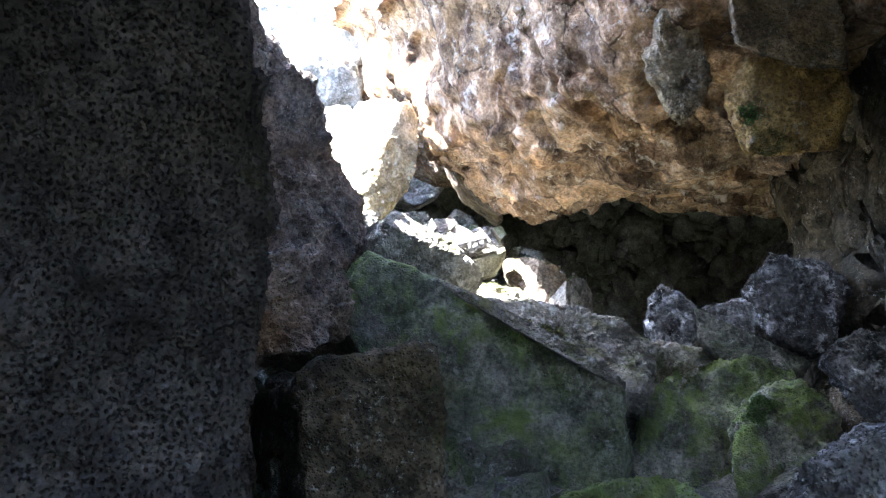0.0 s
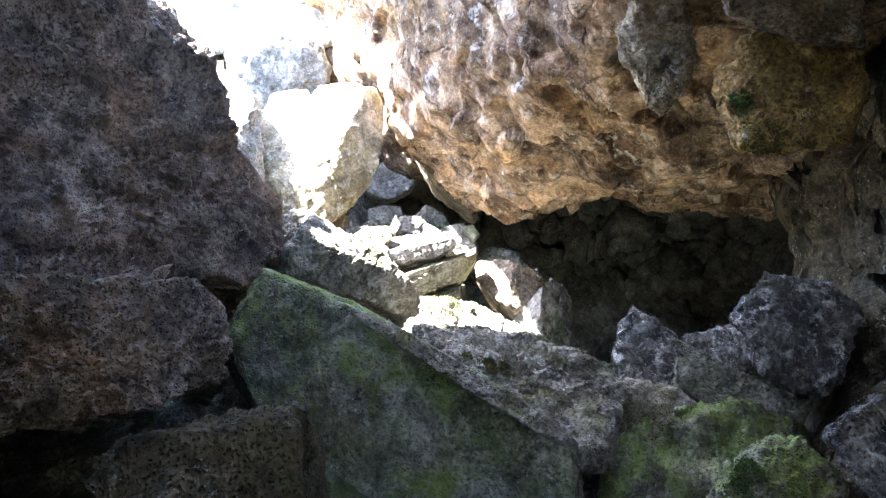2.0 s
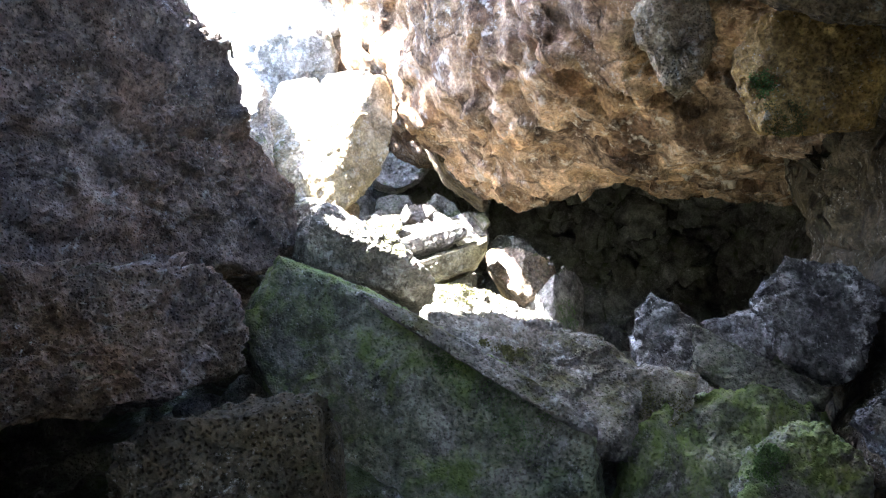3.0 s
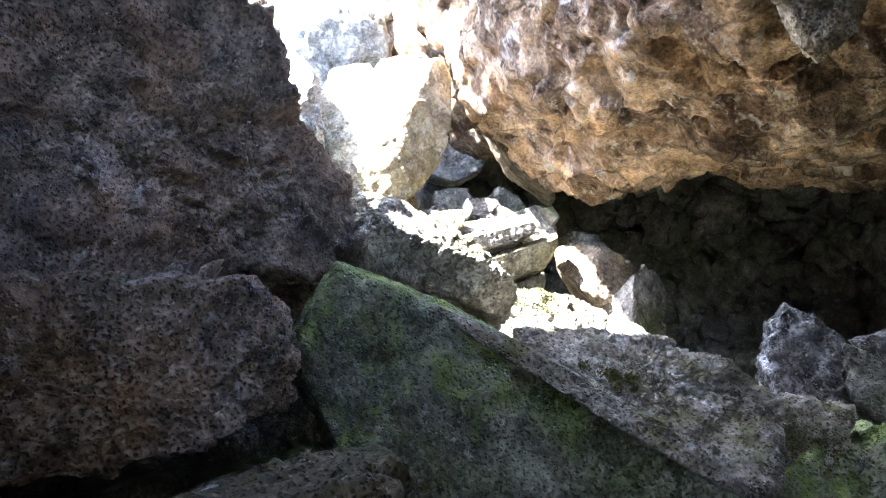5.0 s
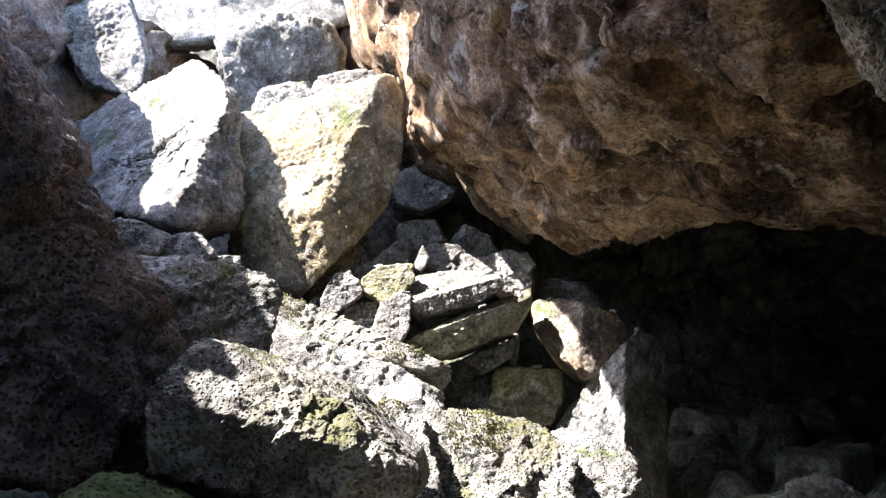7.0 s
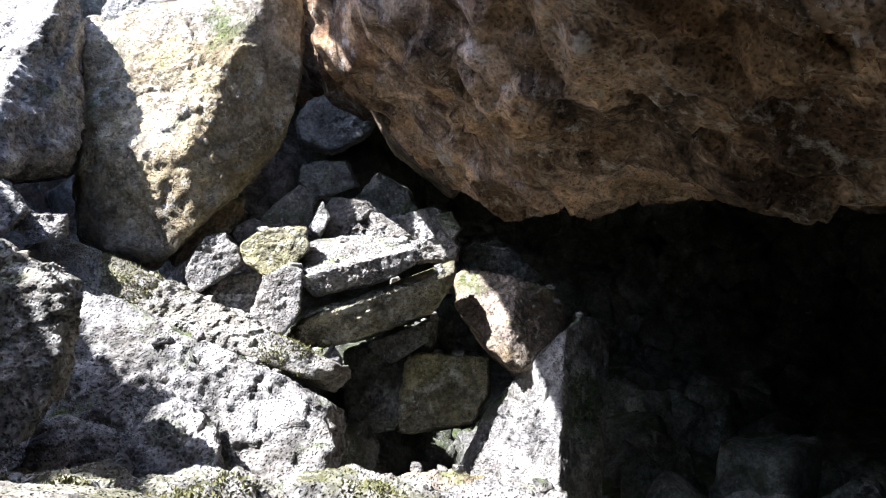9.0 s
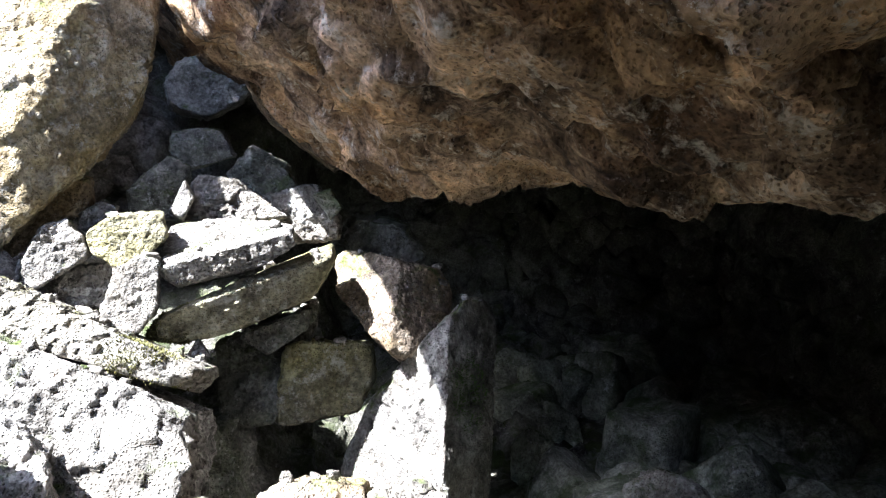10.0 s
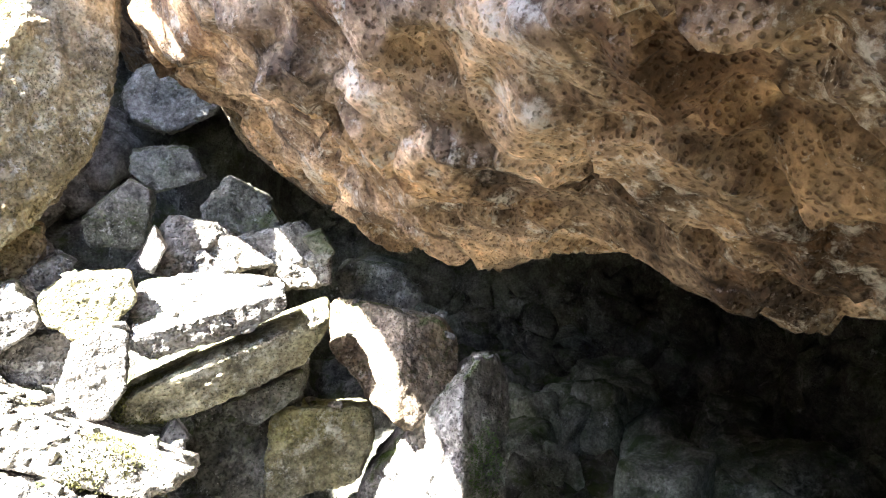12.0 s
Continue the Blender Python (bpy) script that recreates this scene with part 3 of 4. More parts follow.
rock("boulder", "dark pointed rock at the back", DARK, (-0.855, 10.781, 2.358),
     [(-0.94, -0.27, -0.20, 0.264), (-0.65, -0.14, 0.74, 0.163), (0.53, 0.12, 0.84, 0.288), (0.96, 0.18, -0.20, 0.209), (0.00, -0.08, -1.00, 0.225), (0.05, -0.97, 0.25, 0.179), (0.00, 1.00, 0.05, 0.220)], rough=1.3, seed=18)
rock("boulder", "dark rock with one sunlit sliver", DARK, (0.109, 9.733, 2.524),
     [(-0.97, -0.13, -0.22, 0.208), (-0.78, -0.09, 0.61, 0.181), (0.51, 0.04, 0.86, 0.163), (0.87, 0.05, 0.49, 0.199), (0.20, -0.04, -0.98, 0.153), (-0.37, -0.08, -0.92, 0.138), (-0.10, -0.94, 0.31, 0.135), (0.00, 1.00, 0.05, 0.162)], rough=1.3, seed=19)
rock("boulder", "rock behind the flat slab", GREY, (-0.035, 9.113, 2.362),
     [(-0.19, -0.12, -0.97, 0.161), (-0.75, -0.11, 0.65, 0.234), (0.08, 0.04, 1.00, 0.159), (0.58, 0.10, 0.81, 0.161), (0.10, -0.08, -0.99, 0.137), (0.05, -0.97, 0.25, 0.111), (0.00, 1.00, 0.05, 0.137)], rough=1.3, seed=20)
rock("boulder", "grey rock against the overhang", GREY, (0.429, 9.443, 2.248),
     [(-0.66, -0.12, -0.74, 0.168), (-0.22, 0.03, 0.98, 0.198), (0.81, 0.04, 0.59, 0.194), (1.00, -0.02, -0.06, 0.242), (0.14, -0.11, -0.98, 0.178), (0.05, -0.97, 0.25, 0.141), (0.00, 1.00, 0.05, 0.173)], rough=1.3, seed=21)
rock("slab", "flat slab with a sunlit top", GREY, (-0.015, 8.595, 2.147),
     [(-0.98, -0.21, 0.02, 0.294), (-0.92, -0.15, 0.35, 0.267), (-0.21, 0.04, 0.98, 0.197), (0.13, 0.10, 0.99, 0.188), (0.99, 0.06, 0.13, 0.432), (0.50, -0.08, -0.86, 0.206), (0.26, -0.12, -0.96, 0.160), (-0.64, -0.25, -0.73, 0.294), (-0.15, -0.42, 0.90, 0.085), (0.20, -0.97, -0.10, 0.200), (0.00, 1.00, 0.05, 0.176)], level=7, rough=0.8, seed=22, chips=0.975)
grown = rock("slab", "lichen-covered slab bearing the flat one", OLIVE, (0.068, 8.706, 1.805),
     [(-0.87, -0.30, -0.39, 0.504), (-0.77, -0.03, 0.64, 0.283), (-0.40, 0.11, 0.91, 0.114), (-0.37, 0.11, 0.92, 0.121), (1.00, -0.00, 0.10, 0.606), (0.86, -0.08, -0.50, 0.376), (0.38, -0.17, -0.91, 0.151), (0.21, -0.20, -0.96, 0.160), (-0.20, -0.28, -0.94, 0.288), (0.30, -0.92, -0.25, 0.237), (-0.21, -0.31, 0.93, 0.202), (0.00, 1.00, 0.05, 0.249)], rough=0.8, seed=23, chips=0.975)
moss_patch(grown, (-0.27, 8.50, 1.72), 0.14, 500, MOSS, "yellow-green moss cushion")
rock("boulder", "squarish grey stone with moss", OLIVE, (-0.461, 8.513, 2.218),
     [(-0.94, -0.31, -0.18, 0.193), (-0.53, -0.08, 0.84, 0.146), (-0.07, 0.06, 1.00, 0.140), (0.97, 0.21, 0.10, 0.202), (0.67, 0.06, -0.74, 0.135), (0.48, -0.00, -0.88, 0.129), (-0.48, -0.25, -0.84, 0.156), (0.05, -0.97, 0.25, 0.113), (0.00, 1.00, 0.05, 0.137)], rough=0.85, seed=25)
rock("boulder", "round brown rock under the wedge boulder", BROWN, (-1.021, 8.931, 2.338),
     [(-0.75, -0.38, -0.54, 0.319), (-0.86, -0.32, 0.40, 0.165), (-0.51, -0.16, 0.85, 0.154), (0.45, 0.16, 0.88, 0.275), (0.96, 0.29, -0.07, 0.230), (0.55, 0.11, -0.83, 0.116), (0.05, -0.97, 0.25, 0.182), (0.00, 1.00, 0.05, 0.220)], rough=0.85, seed=26)
rock("boulder", "half-lit rounded grey stone", GREY, (-0.862, 8.529, 2.138),
     [(-0.92, -0.38, -0.09, 0.157), (-0.83, -0.26, 0.50, 0.114), (-0.29, -0.02, 0.96, 0.157), (0.72, 0.29, 0.63, 0.179), (0.91, 0.31, 0.26, 0.182), (0.54, 0.05, -0.84, 0.121), (-0.51, -0.33, -0.79, 0.208), (0.05, -0.97, 0.25, 0.131), (0.00, 1.00, 0.05, 0.156)], rough=0.85, seed=27)
rock("boulder", "sunlit knobbly grey stone", GREY, (-0.413, 8.363, 1.932),
     [(-0.89, -0.33, -0.32, 0.165), (-0.92, -0.20, 0.35, 0.118), (-0.48, -0.00, 0.88, 0.165), (0.22, 0.18, 0.96, 0.221), (0.98, 0.20, -0.08, 0.133), (0.75, 0.03, -0.66, 0.150), (-0.13, -0.26, -0.96, 0.204), (0.05, -0.97, 0.25, 0.115), (0.00, 1.00, 0.05, 0.136)], rough=0.85, seed=28)
rock("boulder", "small grey stone in sun", GREY, (-0.740, 8.613, 1.941),
     [(-0.69, -0.36, -0.63, 0.145), (-0.55, -0.06, 0.83, 0.120), (-0.09, 0.11, 0.99, 0.117), (0.95, 0.23, -0.21, 0.163), (0.07, -0.18, -0.98, 0.127), (0.05, -0.97, 0.25, 0.115), (0.00, 1.00, 0.05, 0.136)], rough=0.85, seed=29)
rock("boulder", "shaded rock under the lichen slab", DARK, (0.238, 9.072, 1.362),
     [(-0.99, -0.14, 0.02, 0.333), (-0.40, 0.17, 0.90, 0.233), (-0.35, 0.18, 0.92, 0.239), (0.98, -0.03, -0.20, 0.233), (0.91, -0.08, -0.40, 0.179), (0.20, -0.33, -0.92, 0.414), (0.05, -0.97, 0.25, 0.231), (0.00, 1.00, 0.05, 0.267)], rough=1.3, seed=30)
rock("boulder", "squared block in a shaded recess", OLIVE, (0.547, 8.998, 1.201),
     [(-0.27, -0.36, -0.89, 0.320), (-0.99, -0.03, 0.11, 0.263), (-0.62, 0.17, 0.77, 0.309), (0.05, 0.25, 0.97, 0.268), (1.00, -0.05, 0.05, 0.346), (0.87, -0.20, -0.46, 0.297), (0.16, -0.35, -0.92, 0.231), (0.10, -0.99, 0.10, 0.204), (0.00, 1.00, 0.05, 0.238)], rough=0.8, seed=31, chips=0.975)
rock("boulder", "leaning boulder with a band of sun", BROWN, (1.030, 8.958, 1.756),
     [(-0.97, -0.03, -0.25, 0.326), (-0.87, 0.08, 0.49, 0.457), (0.26, 0.11, 0.96, 0.253), (0.81, -0.04, 0.58, 0.331), (0.97, -0.20, -0.15, 0.361), (0.79, -0.27, -0.55, 0.352), (0.12, -0.29, -0.95, 0.393), (-0.69, -0.14, -0.71, 0.270), (-0.82, -0.09, -0.57, 0.259), (-0.51, -0.61, 0.61, 0.216), (0.55, -0.70, 0.45, 0.217), (0.00, 1.00, 0.05, 0.312)], level=7, rough=0.8, seed=32)
rock("boulder", "dark rock on the pile's edge", DARK, (0.983, 9.621, 2.030),
     [(-0.87, -0.03, -0.48, 0.217), (-0.71, 0.09, 0.70, 0.253), (0.21, 0.08, 0.97, 0.136), (0.67, 0.01, 0.75, 0.163), (0.55, -0.19, -0.82, 0.248), (-0.11, -0.14, -0.98, 0.140), (0.05, -0.97, 0.25, 0.120), (0.00, 1.00, 0.05, 0.146)], rough=1.3, seed=33)
grown = rock("boulder", "upright angular block, one face in sun", GREY, (1.273, 8.775, 1.127),
     [(-1.00, 0.01, -0.03, 0.605), (-0.88, 0.21, 0.43, 0.364), (-0.72, 0.27, 0.64, 0.308), (-0.66, 0.28, 0.70, 0.334), (-0.05, 0.21, 0.98, 0.622), (0.91, -0.13, 0.39, 0.538), (0.97, -0.23, 0.01, 0.363), (0.97, -0.24, -0.02, 0.360), (-0.03, -0.51, -0.86, 0.907), (-0.77, -0.57, 0.28, 0.322), (0.74, -0.64, 0.18, 0.336), (0.00, 1.00, 0.05, 0.390)], level=7, rough=0.8, seed=34, chips=0.975)
moss_patch(grown, (1.44, 8.45, 1.27), 0.2, 400, ALGAE, "bright green moss")
rock("boulder", "broad sunlit boulder with coarse pitted top", GREY, (-0.788, 7.922, 1.386),
     [(-0.80, -0.59, 0.07, 1.045), (-0.12, 0.11, 0.99, 0.712), (0.27, 0.31, 0.91, 0.438), (0.40, 0.36, 0.84, 0.374), (0.99, 0.12, -0.10, 0.827), (0.98, 0.08, -0.20, 0.824), (0.97, 0.06, -0.23, 0.832), (-0.03, -0.56, -0.82, 0.872), (0.00, -0.76, 0.65, 0.509), (0.00, 1.00, 0.05, 0.469)], level=7, rough=1.2, seed=36)
grown = rock("slab", "long sloping slab with sunlit edge", MOSSY, (-0.950, 8.075, 1.924),
     [(-0.83, -0.55, 0.06, 0.776), (0.04, 0.12, 0.99, 0.357), (0.40, 0.31, 0.86, 0.127), (0.41, 0.31, 0.86, 0.130), (0.98, 0.09, -0.19, 1.038), (-0.30, -0.34, -0.89, 0.117), (0.00, -0.76, 0.65, 0.186), (0.00, 1.00, 0.05, 0.272)], level=7, rough=2.2, seed=37, chips=0.85)
moss_patch(grown, (-0.22, 7.85, 1.70), 0.18, 500, MOSS, "yellow-green moss cushion")
moss_patch(grown, (-1.09, 7.90, 2.18), 0.2, 400, MOSS, "yellow-green moss cushion")
rock("boulder", "mossy brown boulder beside the wall", MOSSY, (-1.106, 6.645, 2.088),
     [(-0.77, -0.64, 0.02, 0.462), (-0.20, -0.12, 0.97, 0.367), (0.07, 0.07, 1.00, 0.313), (0.40, 0.25, 0.88, 0.318), (0.91, 0.42, -0.06, 0.358), (0.86, 0.35, -0.37, 0.349), (0.71, 0.20, -0.68, 0.386), (0.08, -0.21, -0.97, 0.363), (0.20, -0.96, 0.20, 0.342), (0.00, -0.41, 0.91, 0.285), (0.00, 1.00, 0.05, 0.297)], level=7, rough=1.5, seed=40)
grown = rock("boulder", "low mossy boulder in the sun", MOSSY, (-0.755, 6.157, 1.470),
     [(-0.74, -0.68, 0.02, 0.561), (-0.12, 0.18, 0.98, 0.285), (-0.04, 0.23, 0.97, 0.276), (0.56, 0.44, 0.70, 0.386), (0.90, 0.41, 0.16, 0.411), (0.94, 0.34, -0.08, 0.421), (0.03, -0.51, -0.86, 0.441), (0.00, -0.76, 0.65, 0.355), (0.00, 1.00, 0.05, 0.308)], level=7, rough=1.5, seed=41)
moss_patch(grown, (-0.69, 5.90, 1.80), 0.2, 600, MOSS, "yellow-green moss cushion")
moss_patch(grown, (-0.39, 5.90, 1.76), 0.15, 400, MOSS, "yellow-green moss cushion")
grown = rock("boulder", "knobbly mossy boulder in the sun", MOSSY, (-0.094, 6.303, 1.450),
     [(0.03, -0.51, -0.86, 0.428), (-0.93, -0.37, 0.02, 0.282), (-0.14, 0.23, 0.96, 0.269), (0.43, 0.35, 0.83, 0.243), (0.95, 0.25, 0.18, 0.225), (0.96, 0.24, 0.14, 0.226), (0.00, -0.76, 0.65, 0.279), (0.00, 1.00, 0.05, 0.242)], level=7, rough=1.5, seed=44)
moss_patch(grown, (-0.17, 6.10, 1.66), 0.2, 600, MOSS, "yellow-green moss cushion")
grown = rock("boulder", "low sunlit boulder with moss patches", MOSSY, (0.414, 6.546, 1.341),
     [(-0.98, -0.21, -0.03, 0.340), (-0.13, 0.28, 0.95, 0.301), (0.20, 0.31, 0.93, 0.244), (0.48, 0.29, 0.83, 0.250), (0.99, -0.01, 0.13, 0.341), (0.03, -0.51, -0.86, 0.398), (0.00, -0.76, 0.65, 0.341), (0.00, 1.00, 0.05, 0.294)], level=7, rough=1.5, seed=46)
moss_patch(grown, (0.33, 6.30, 1.64), 0.15, 400, MOSS, "yellow-green moss cushion")
rock("boulder", "sunlit rock at the pit's edge", GREY, (0.812, 6.876, 1.212),
     [(-0.99, -0.06, -0.11, 0.271), (-0.11, 0.32, 0.94, 0.247), (0.35, 0.28, 0.89, 0.211), (0.96, -0.07, 0.25, 0.313), (0.39, -0.43, -0.81, 0.196), (0.03, -0.45, -0.89, 0.234), (0.00, -0.71, 0.71, 0.287), (0.00, 1.00, 0.05, 0.211)], rough=1.3, seed=48)
rock("boulder", "pale grey spire-shaped rock", CRUSTED, (1.482, 5.172, 1.413),
     [(-0.97, 0.20, -0.12, 0.162), (-0.97, 0.22, 0.10, 0.159), (-0.52, 0.16, 0.84, 0.213), (0.48, -0.09, 0.87, 0.170), (0.56, -0.11, 0.82, 0.167), (0.96, -0.29, 0.04, 0.170), (0.84, -0.31, -0.44, 0.193), (-0.14, -0.12, -0.98, 0.263), (0.05, -0.97, 0.25, 0.119), (0.00, 1.00, 0.05, 0.148)], rough=2.0, seed=49)
rock("boulder", "thin dark fin of rock", DARK, (1.898, 5.116, 1.239),
     [(-0.95, 0.28, -0.10, 0.242), (0.45, -0.07, 0.89, 0.094), (0.76, -0.45, -0.46, 0.407), (-0.16, -0.12, -0.98, 0.165), (-0.64, 0.09, -0.76, 0.164), (0.05, -0.97, 0.25, 0.163), (0.00, 1.00, 0.05, 0.201)], rough=1.3, seed=50)
rock("boulder", "knobbly grey lichen-crusted boulder", CRUSTED, (2.312, 5.169, 1.542),
     [(-0.83, 0.29, -0.48, 0.276), (-0.78, 0.33, 0.54, 0.277), (0.10, -0.06, 0.99, 0.260), (0.79, -0.42, 0.45, 0.276), (0.86, -0.48, -0.17, 0.246), (0.37, -0.31, -0.87, 0.331), (-0.58, 0.15, -0.80, 0.295), (0.05, -0.97, 0.25, 0.210), (0.00, 1.00, 0.05, 0.267)], level=7, rough=2.3, seed=51)
rock("boulder", "grey shoulder rock between boulders", CRUSTED, (1.925, 5.184, 1.373),
     [(-0.79, 0.21, -0.58, 0.127), (-0.22, 0.14, 0.96, 0.156), (0.77, -0.27, 0.58, 0.151), (0.84, -0.39, -0.38, 0.152), (-0.56, 0.09, -0.83, 0.124), (0.05, -0.97, 0.25, 0.131), (0.00, 1.00, 0.05, 0.163)], rough=2.0, seed=52)
grown = rock("boulder", "dark rock with yellow moss", MOSSY, (1.354, 4.980, 1.095),
     [(-0.97, 0.15, -0.18, 0.185), (-0.42, 0.22, 0.88, 0.176), (0.15, 0.10, 0.98, 0.164), (0.92, -0.32, -0.24, 0.195), (0.52, -0.31, -0.79, 0.144), (-0.31, -0.15, -0.94, 0.195), (0.05, -0.97, 0.25, 0.130), (0.00, 1.00, 0.05, 0.157)], rough=1.3, seed=53)
moss_patch(grown, (1.24, 4.85, 1.09), 0.12, 500, MOSS, "yellow-green moss cushion")
moss_patch(grown, (1.44, 4.85, 1.07), 0.08, 300, MOSS, "yellow-green moss cushion")
rock("boulder", "dark green algae-covered boulder", GREEN, (1.801, 5.157, 0.598),
     [(0.01, -0.49, -0.87, 0.872), (-0.97, 0.21, 0.09, 0.593), (-0.57, 0.30, 0.77, 0.507), (-0.21, 0.22, 0.95, 0.526), (0.31, 0.04, 0.95, 0.565), (0.88, -0.36, 0.32, 0.584), (0.81, -0.48, -0.34, 0.396), (0.05, -0.97, 0.25, 0.417), (0.00, 1.00, 0.05, 0.490)], rough=1.3, seed=56)
grown = rock("boulder", "grey boulder with green top", GREEN, (1.861, 4.456, 0.691),
     [(-0.95, 0.32, -0.04, 0.255), (-0.77, 0.42, 0.49, 0.273), (-0.54, 0.39, 0.74, 0.309), (-0.00, 0.21, 0.98, 0.377), (0.65, -0.15, 0.74, 0.362), (0.89, -0.46, 0.02, 0.265), (0.01, -0.49, -0.87, 0.611), (0.05, -0.97, 0.25, 0.212), (0.00, 1.00, 0.05, 0.247)], rough=1.8, seed=57)
moss_patch(grown, (1.64, 4.20, 0.99), 0.16, 600, ALGAE, "bright green moss")
rock("boulder", "pale grey boulder by the cave wall", CRUSTED, (1.907, 3.629, 1.240),
     [(-0.72, 0.22, -0.66, 0.160), (-0.65, 0.46, 0.61, 0.183), (-0.36, 0.35, 0.87, 0.153), (-0.06, 0.19, 0.98, 0.148), (0.76, -0.47, 0.45, 0.263), (0.15, -0.38, -0.91, 0.190), (0.05, -0.97, 0.25, 0.128), (0.00, 1.00, 0.05, 0.156)], rough=2.0, seed=59)
rock("boulder", "grey boulder close to the path", CRUSTED, (1.393, 2.913, 0.843),
     [(0.00, -0.41, -0.91, 0.330), (-0.89, 0.45, 0.13, 0.222), (-0.71, 0.48, 0.52, 0.188), (-0.54, 0.44, 0.72, 0.193), (-0.06, 0.22, 0.97, 0.265), (0.81, -0.45, 0.37, 0.266), (0.05, -0.97, 0.25, 0.216), (0.00, 1.00, 0.05, 0.256)], rough=2.2, seed=60)
rock("boulder", "low green-grey boulder close to the path", GREEN, (0.761, 3.392, 0.612),
     [(0.00, -0.41, -0.91, 0.317), (-0.98, 0.16, 0.09, 0.327), (-0.26, 0.30, 0.92, 0.213), (-0.07, 0.27, 0.96, 0.202), (0.56, 0.03, 0.83, 0.281), (0.94, -0.33, 0.03, 0.285), (0.05, -0.97, 0.25, 0.199), (0.00, 1.00, 0.05, 0.230)], rough=2.2, seed=61)
rock("hanging_rock", "tan angular rock hanging from the roof", TAN, (1.571, 5.084, 3.004),
     [(-0.89, 0.32, -0.32, 0.163), (-0.95, 0.06, 0.25, 0.26), (-0.13, -0.33, 0.93, 0.55), (0.92, -0.36, 0.14, 0.165), (0.86, -0.14, -0.48, 0.156), (0.79, -0.08, -0.60, 0.164), (-0.62, 0.35, -0.71, 0.225), (0.05, -0.97, 0.05, 0.14), (-0.5, -0.8, -0.3, 0.17), (0.00, 1.00, 0.05, 0.166)], rough=2.2, seed=62, chips=0.86)
grown = rock("hanging_rock", "ochre mossy block hanging from the roof", OCHRE, (2.058, 4.806, 2.780),
     [(-0.93, 0.35, -0.05, 0.298), (-0.78, 0.10, 0.62, 0.295), (0.01, -0.34, 0.94, 0.261), (0.79, -0.54, 0.28, 0.368), (0.87, -0.43, -0.25, 0.397), (0.01, 0.18, -0.98, 0.321), (-0.79, 0.40, -0.46, 0.309), (-0.10, -0.97, -0.20, 0.237), (-0.82, -0.56, -0.10, 0.310), (0.00, 1.00, 0.05, 0.255)], rough=1.3, seed=63)
moss_patch(grown, (1.79, 4.62, 2.65), 0.06, 260, ALGAE, "bright green moss")
moss_patch(grown, (1.91, 4.60, 2.45), 0.12, 300, MOSS, "yellow-green moss cushion")
rock("hanging_rock", "brown roof block over the side chamber", BROWN, (2.041, 4.572, 3.123),
     [(-0.92, 0.38, -0.06, 0.308), (-0.03, -0.42, 0.91, 0.234), (0.85, -0.52, 0.09, 0.273), (-0.07, 0.35, -0.93, 0.194), (-0.34, 0.45, -0.83, 0.163), (0.05, -0.97, 0.25, 0.144), (0.00, 1.00, 0.05, 0.214)], rough=1.3, seed=66)
rock("boulder", "sunlit grey rock on top of the wedge boulder", GREY, (-1.482, 9.119, 3.815),
     [(-0.10, 0.18, -0.98, 0.157), (-0.82, -0.45, 0.35, 0.205), (-0.10, -0.31, 0.95, 0.145), (0.90, 0.22, 0.37, 0.243), (0.47, 0.37, -0.80, 0.142), (0.05, -0.97, 0.25, 0.109), (0.00, 1.00, 0.05, 0.147)], rough=1.3, seed=67)
rock("boulder", "half-shaded grey rock behind the wedge boulder", GREY, (-0.949, 9.251, 3.907),
     [(-0.36, 0.10, -0.93, 0.237), (-0.72, -0.40, 0.56, 0.240), (-0.10, -0.31, 0.94, 0.173), (0.49, -0.14, 0.86, 0.268), (0.77, 0.33, -0.55, 0.201), (0.27, 0.29, -0.92, 0.188), (0.05, -0.97, 0.25, 0.137), (0.00, 1.00, 0.05, 0.186)], rough=1.3, seed=68)
rock("slab", "thin ledge of rock along the slab's crest", MOSSY, (0.439, 4.495, 1.366),
     [(-0.68, -0.14, -0.72, 0.145), (0.37, 0.09, 0.93, 0.096), (0.50, 0.09, 0.86, 0.044), (0.59, 0.08, 0.80, 0.072), (0.92, -0.23, -0.33, 0.611), (-0.51, -0.12, -0.85, 0.045), (0.10, -0.86, 0.50, 0.182), (0.00, 1.00, 0.05, 0.164)], rough=1.3, seed=69)
rock("hanging_rock", "grey-brown rock hanging beside the niche", BROWN, (0.280, 9.760, 3.124),
     [(-0.85, -0.07, -0.51, 0.191), (-0.20, -0.17, 0.97, 0.625), (0.86, -0.02, 0.51, 0.217), (0.95, -0.02, 0.31, 0.270), (0.81, -0.08, -0.59, 0.630), (-0.64, -0.06, -0.77, 0.221), (0.05, -0.97, 0.25, 0.346), (0.00, 1.00, 0.05, 0.440)], rough=1.4, seed=70)
rock("boulder", "pale sunlit rock beside the pyramid boulder", GREY, (-1.776, 7.812, 2.470),
     [(-0.63, -0.43, -0.65, 0.181), (-0.63, -0.41, 0.66, 0.130), (-0.12, -0.11, 0.99, 0.134), (0.74, 0.40, 0.53, 0.175), (0.59, 0.32, -0.74, 0.160), (-0.04, -0.05, -1.00, 0.111), (0.05, -0.97, 0.25, 0.112), (0.00, 1.00, 0.05, 0.137)], rough=1.3, seed=71)
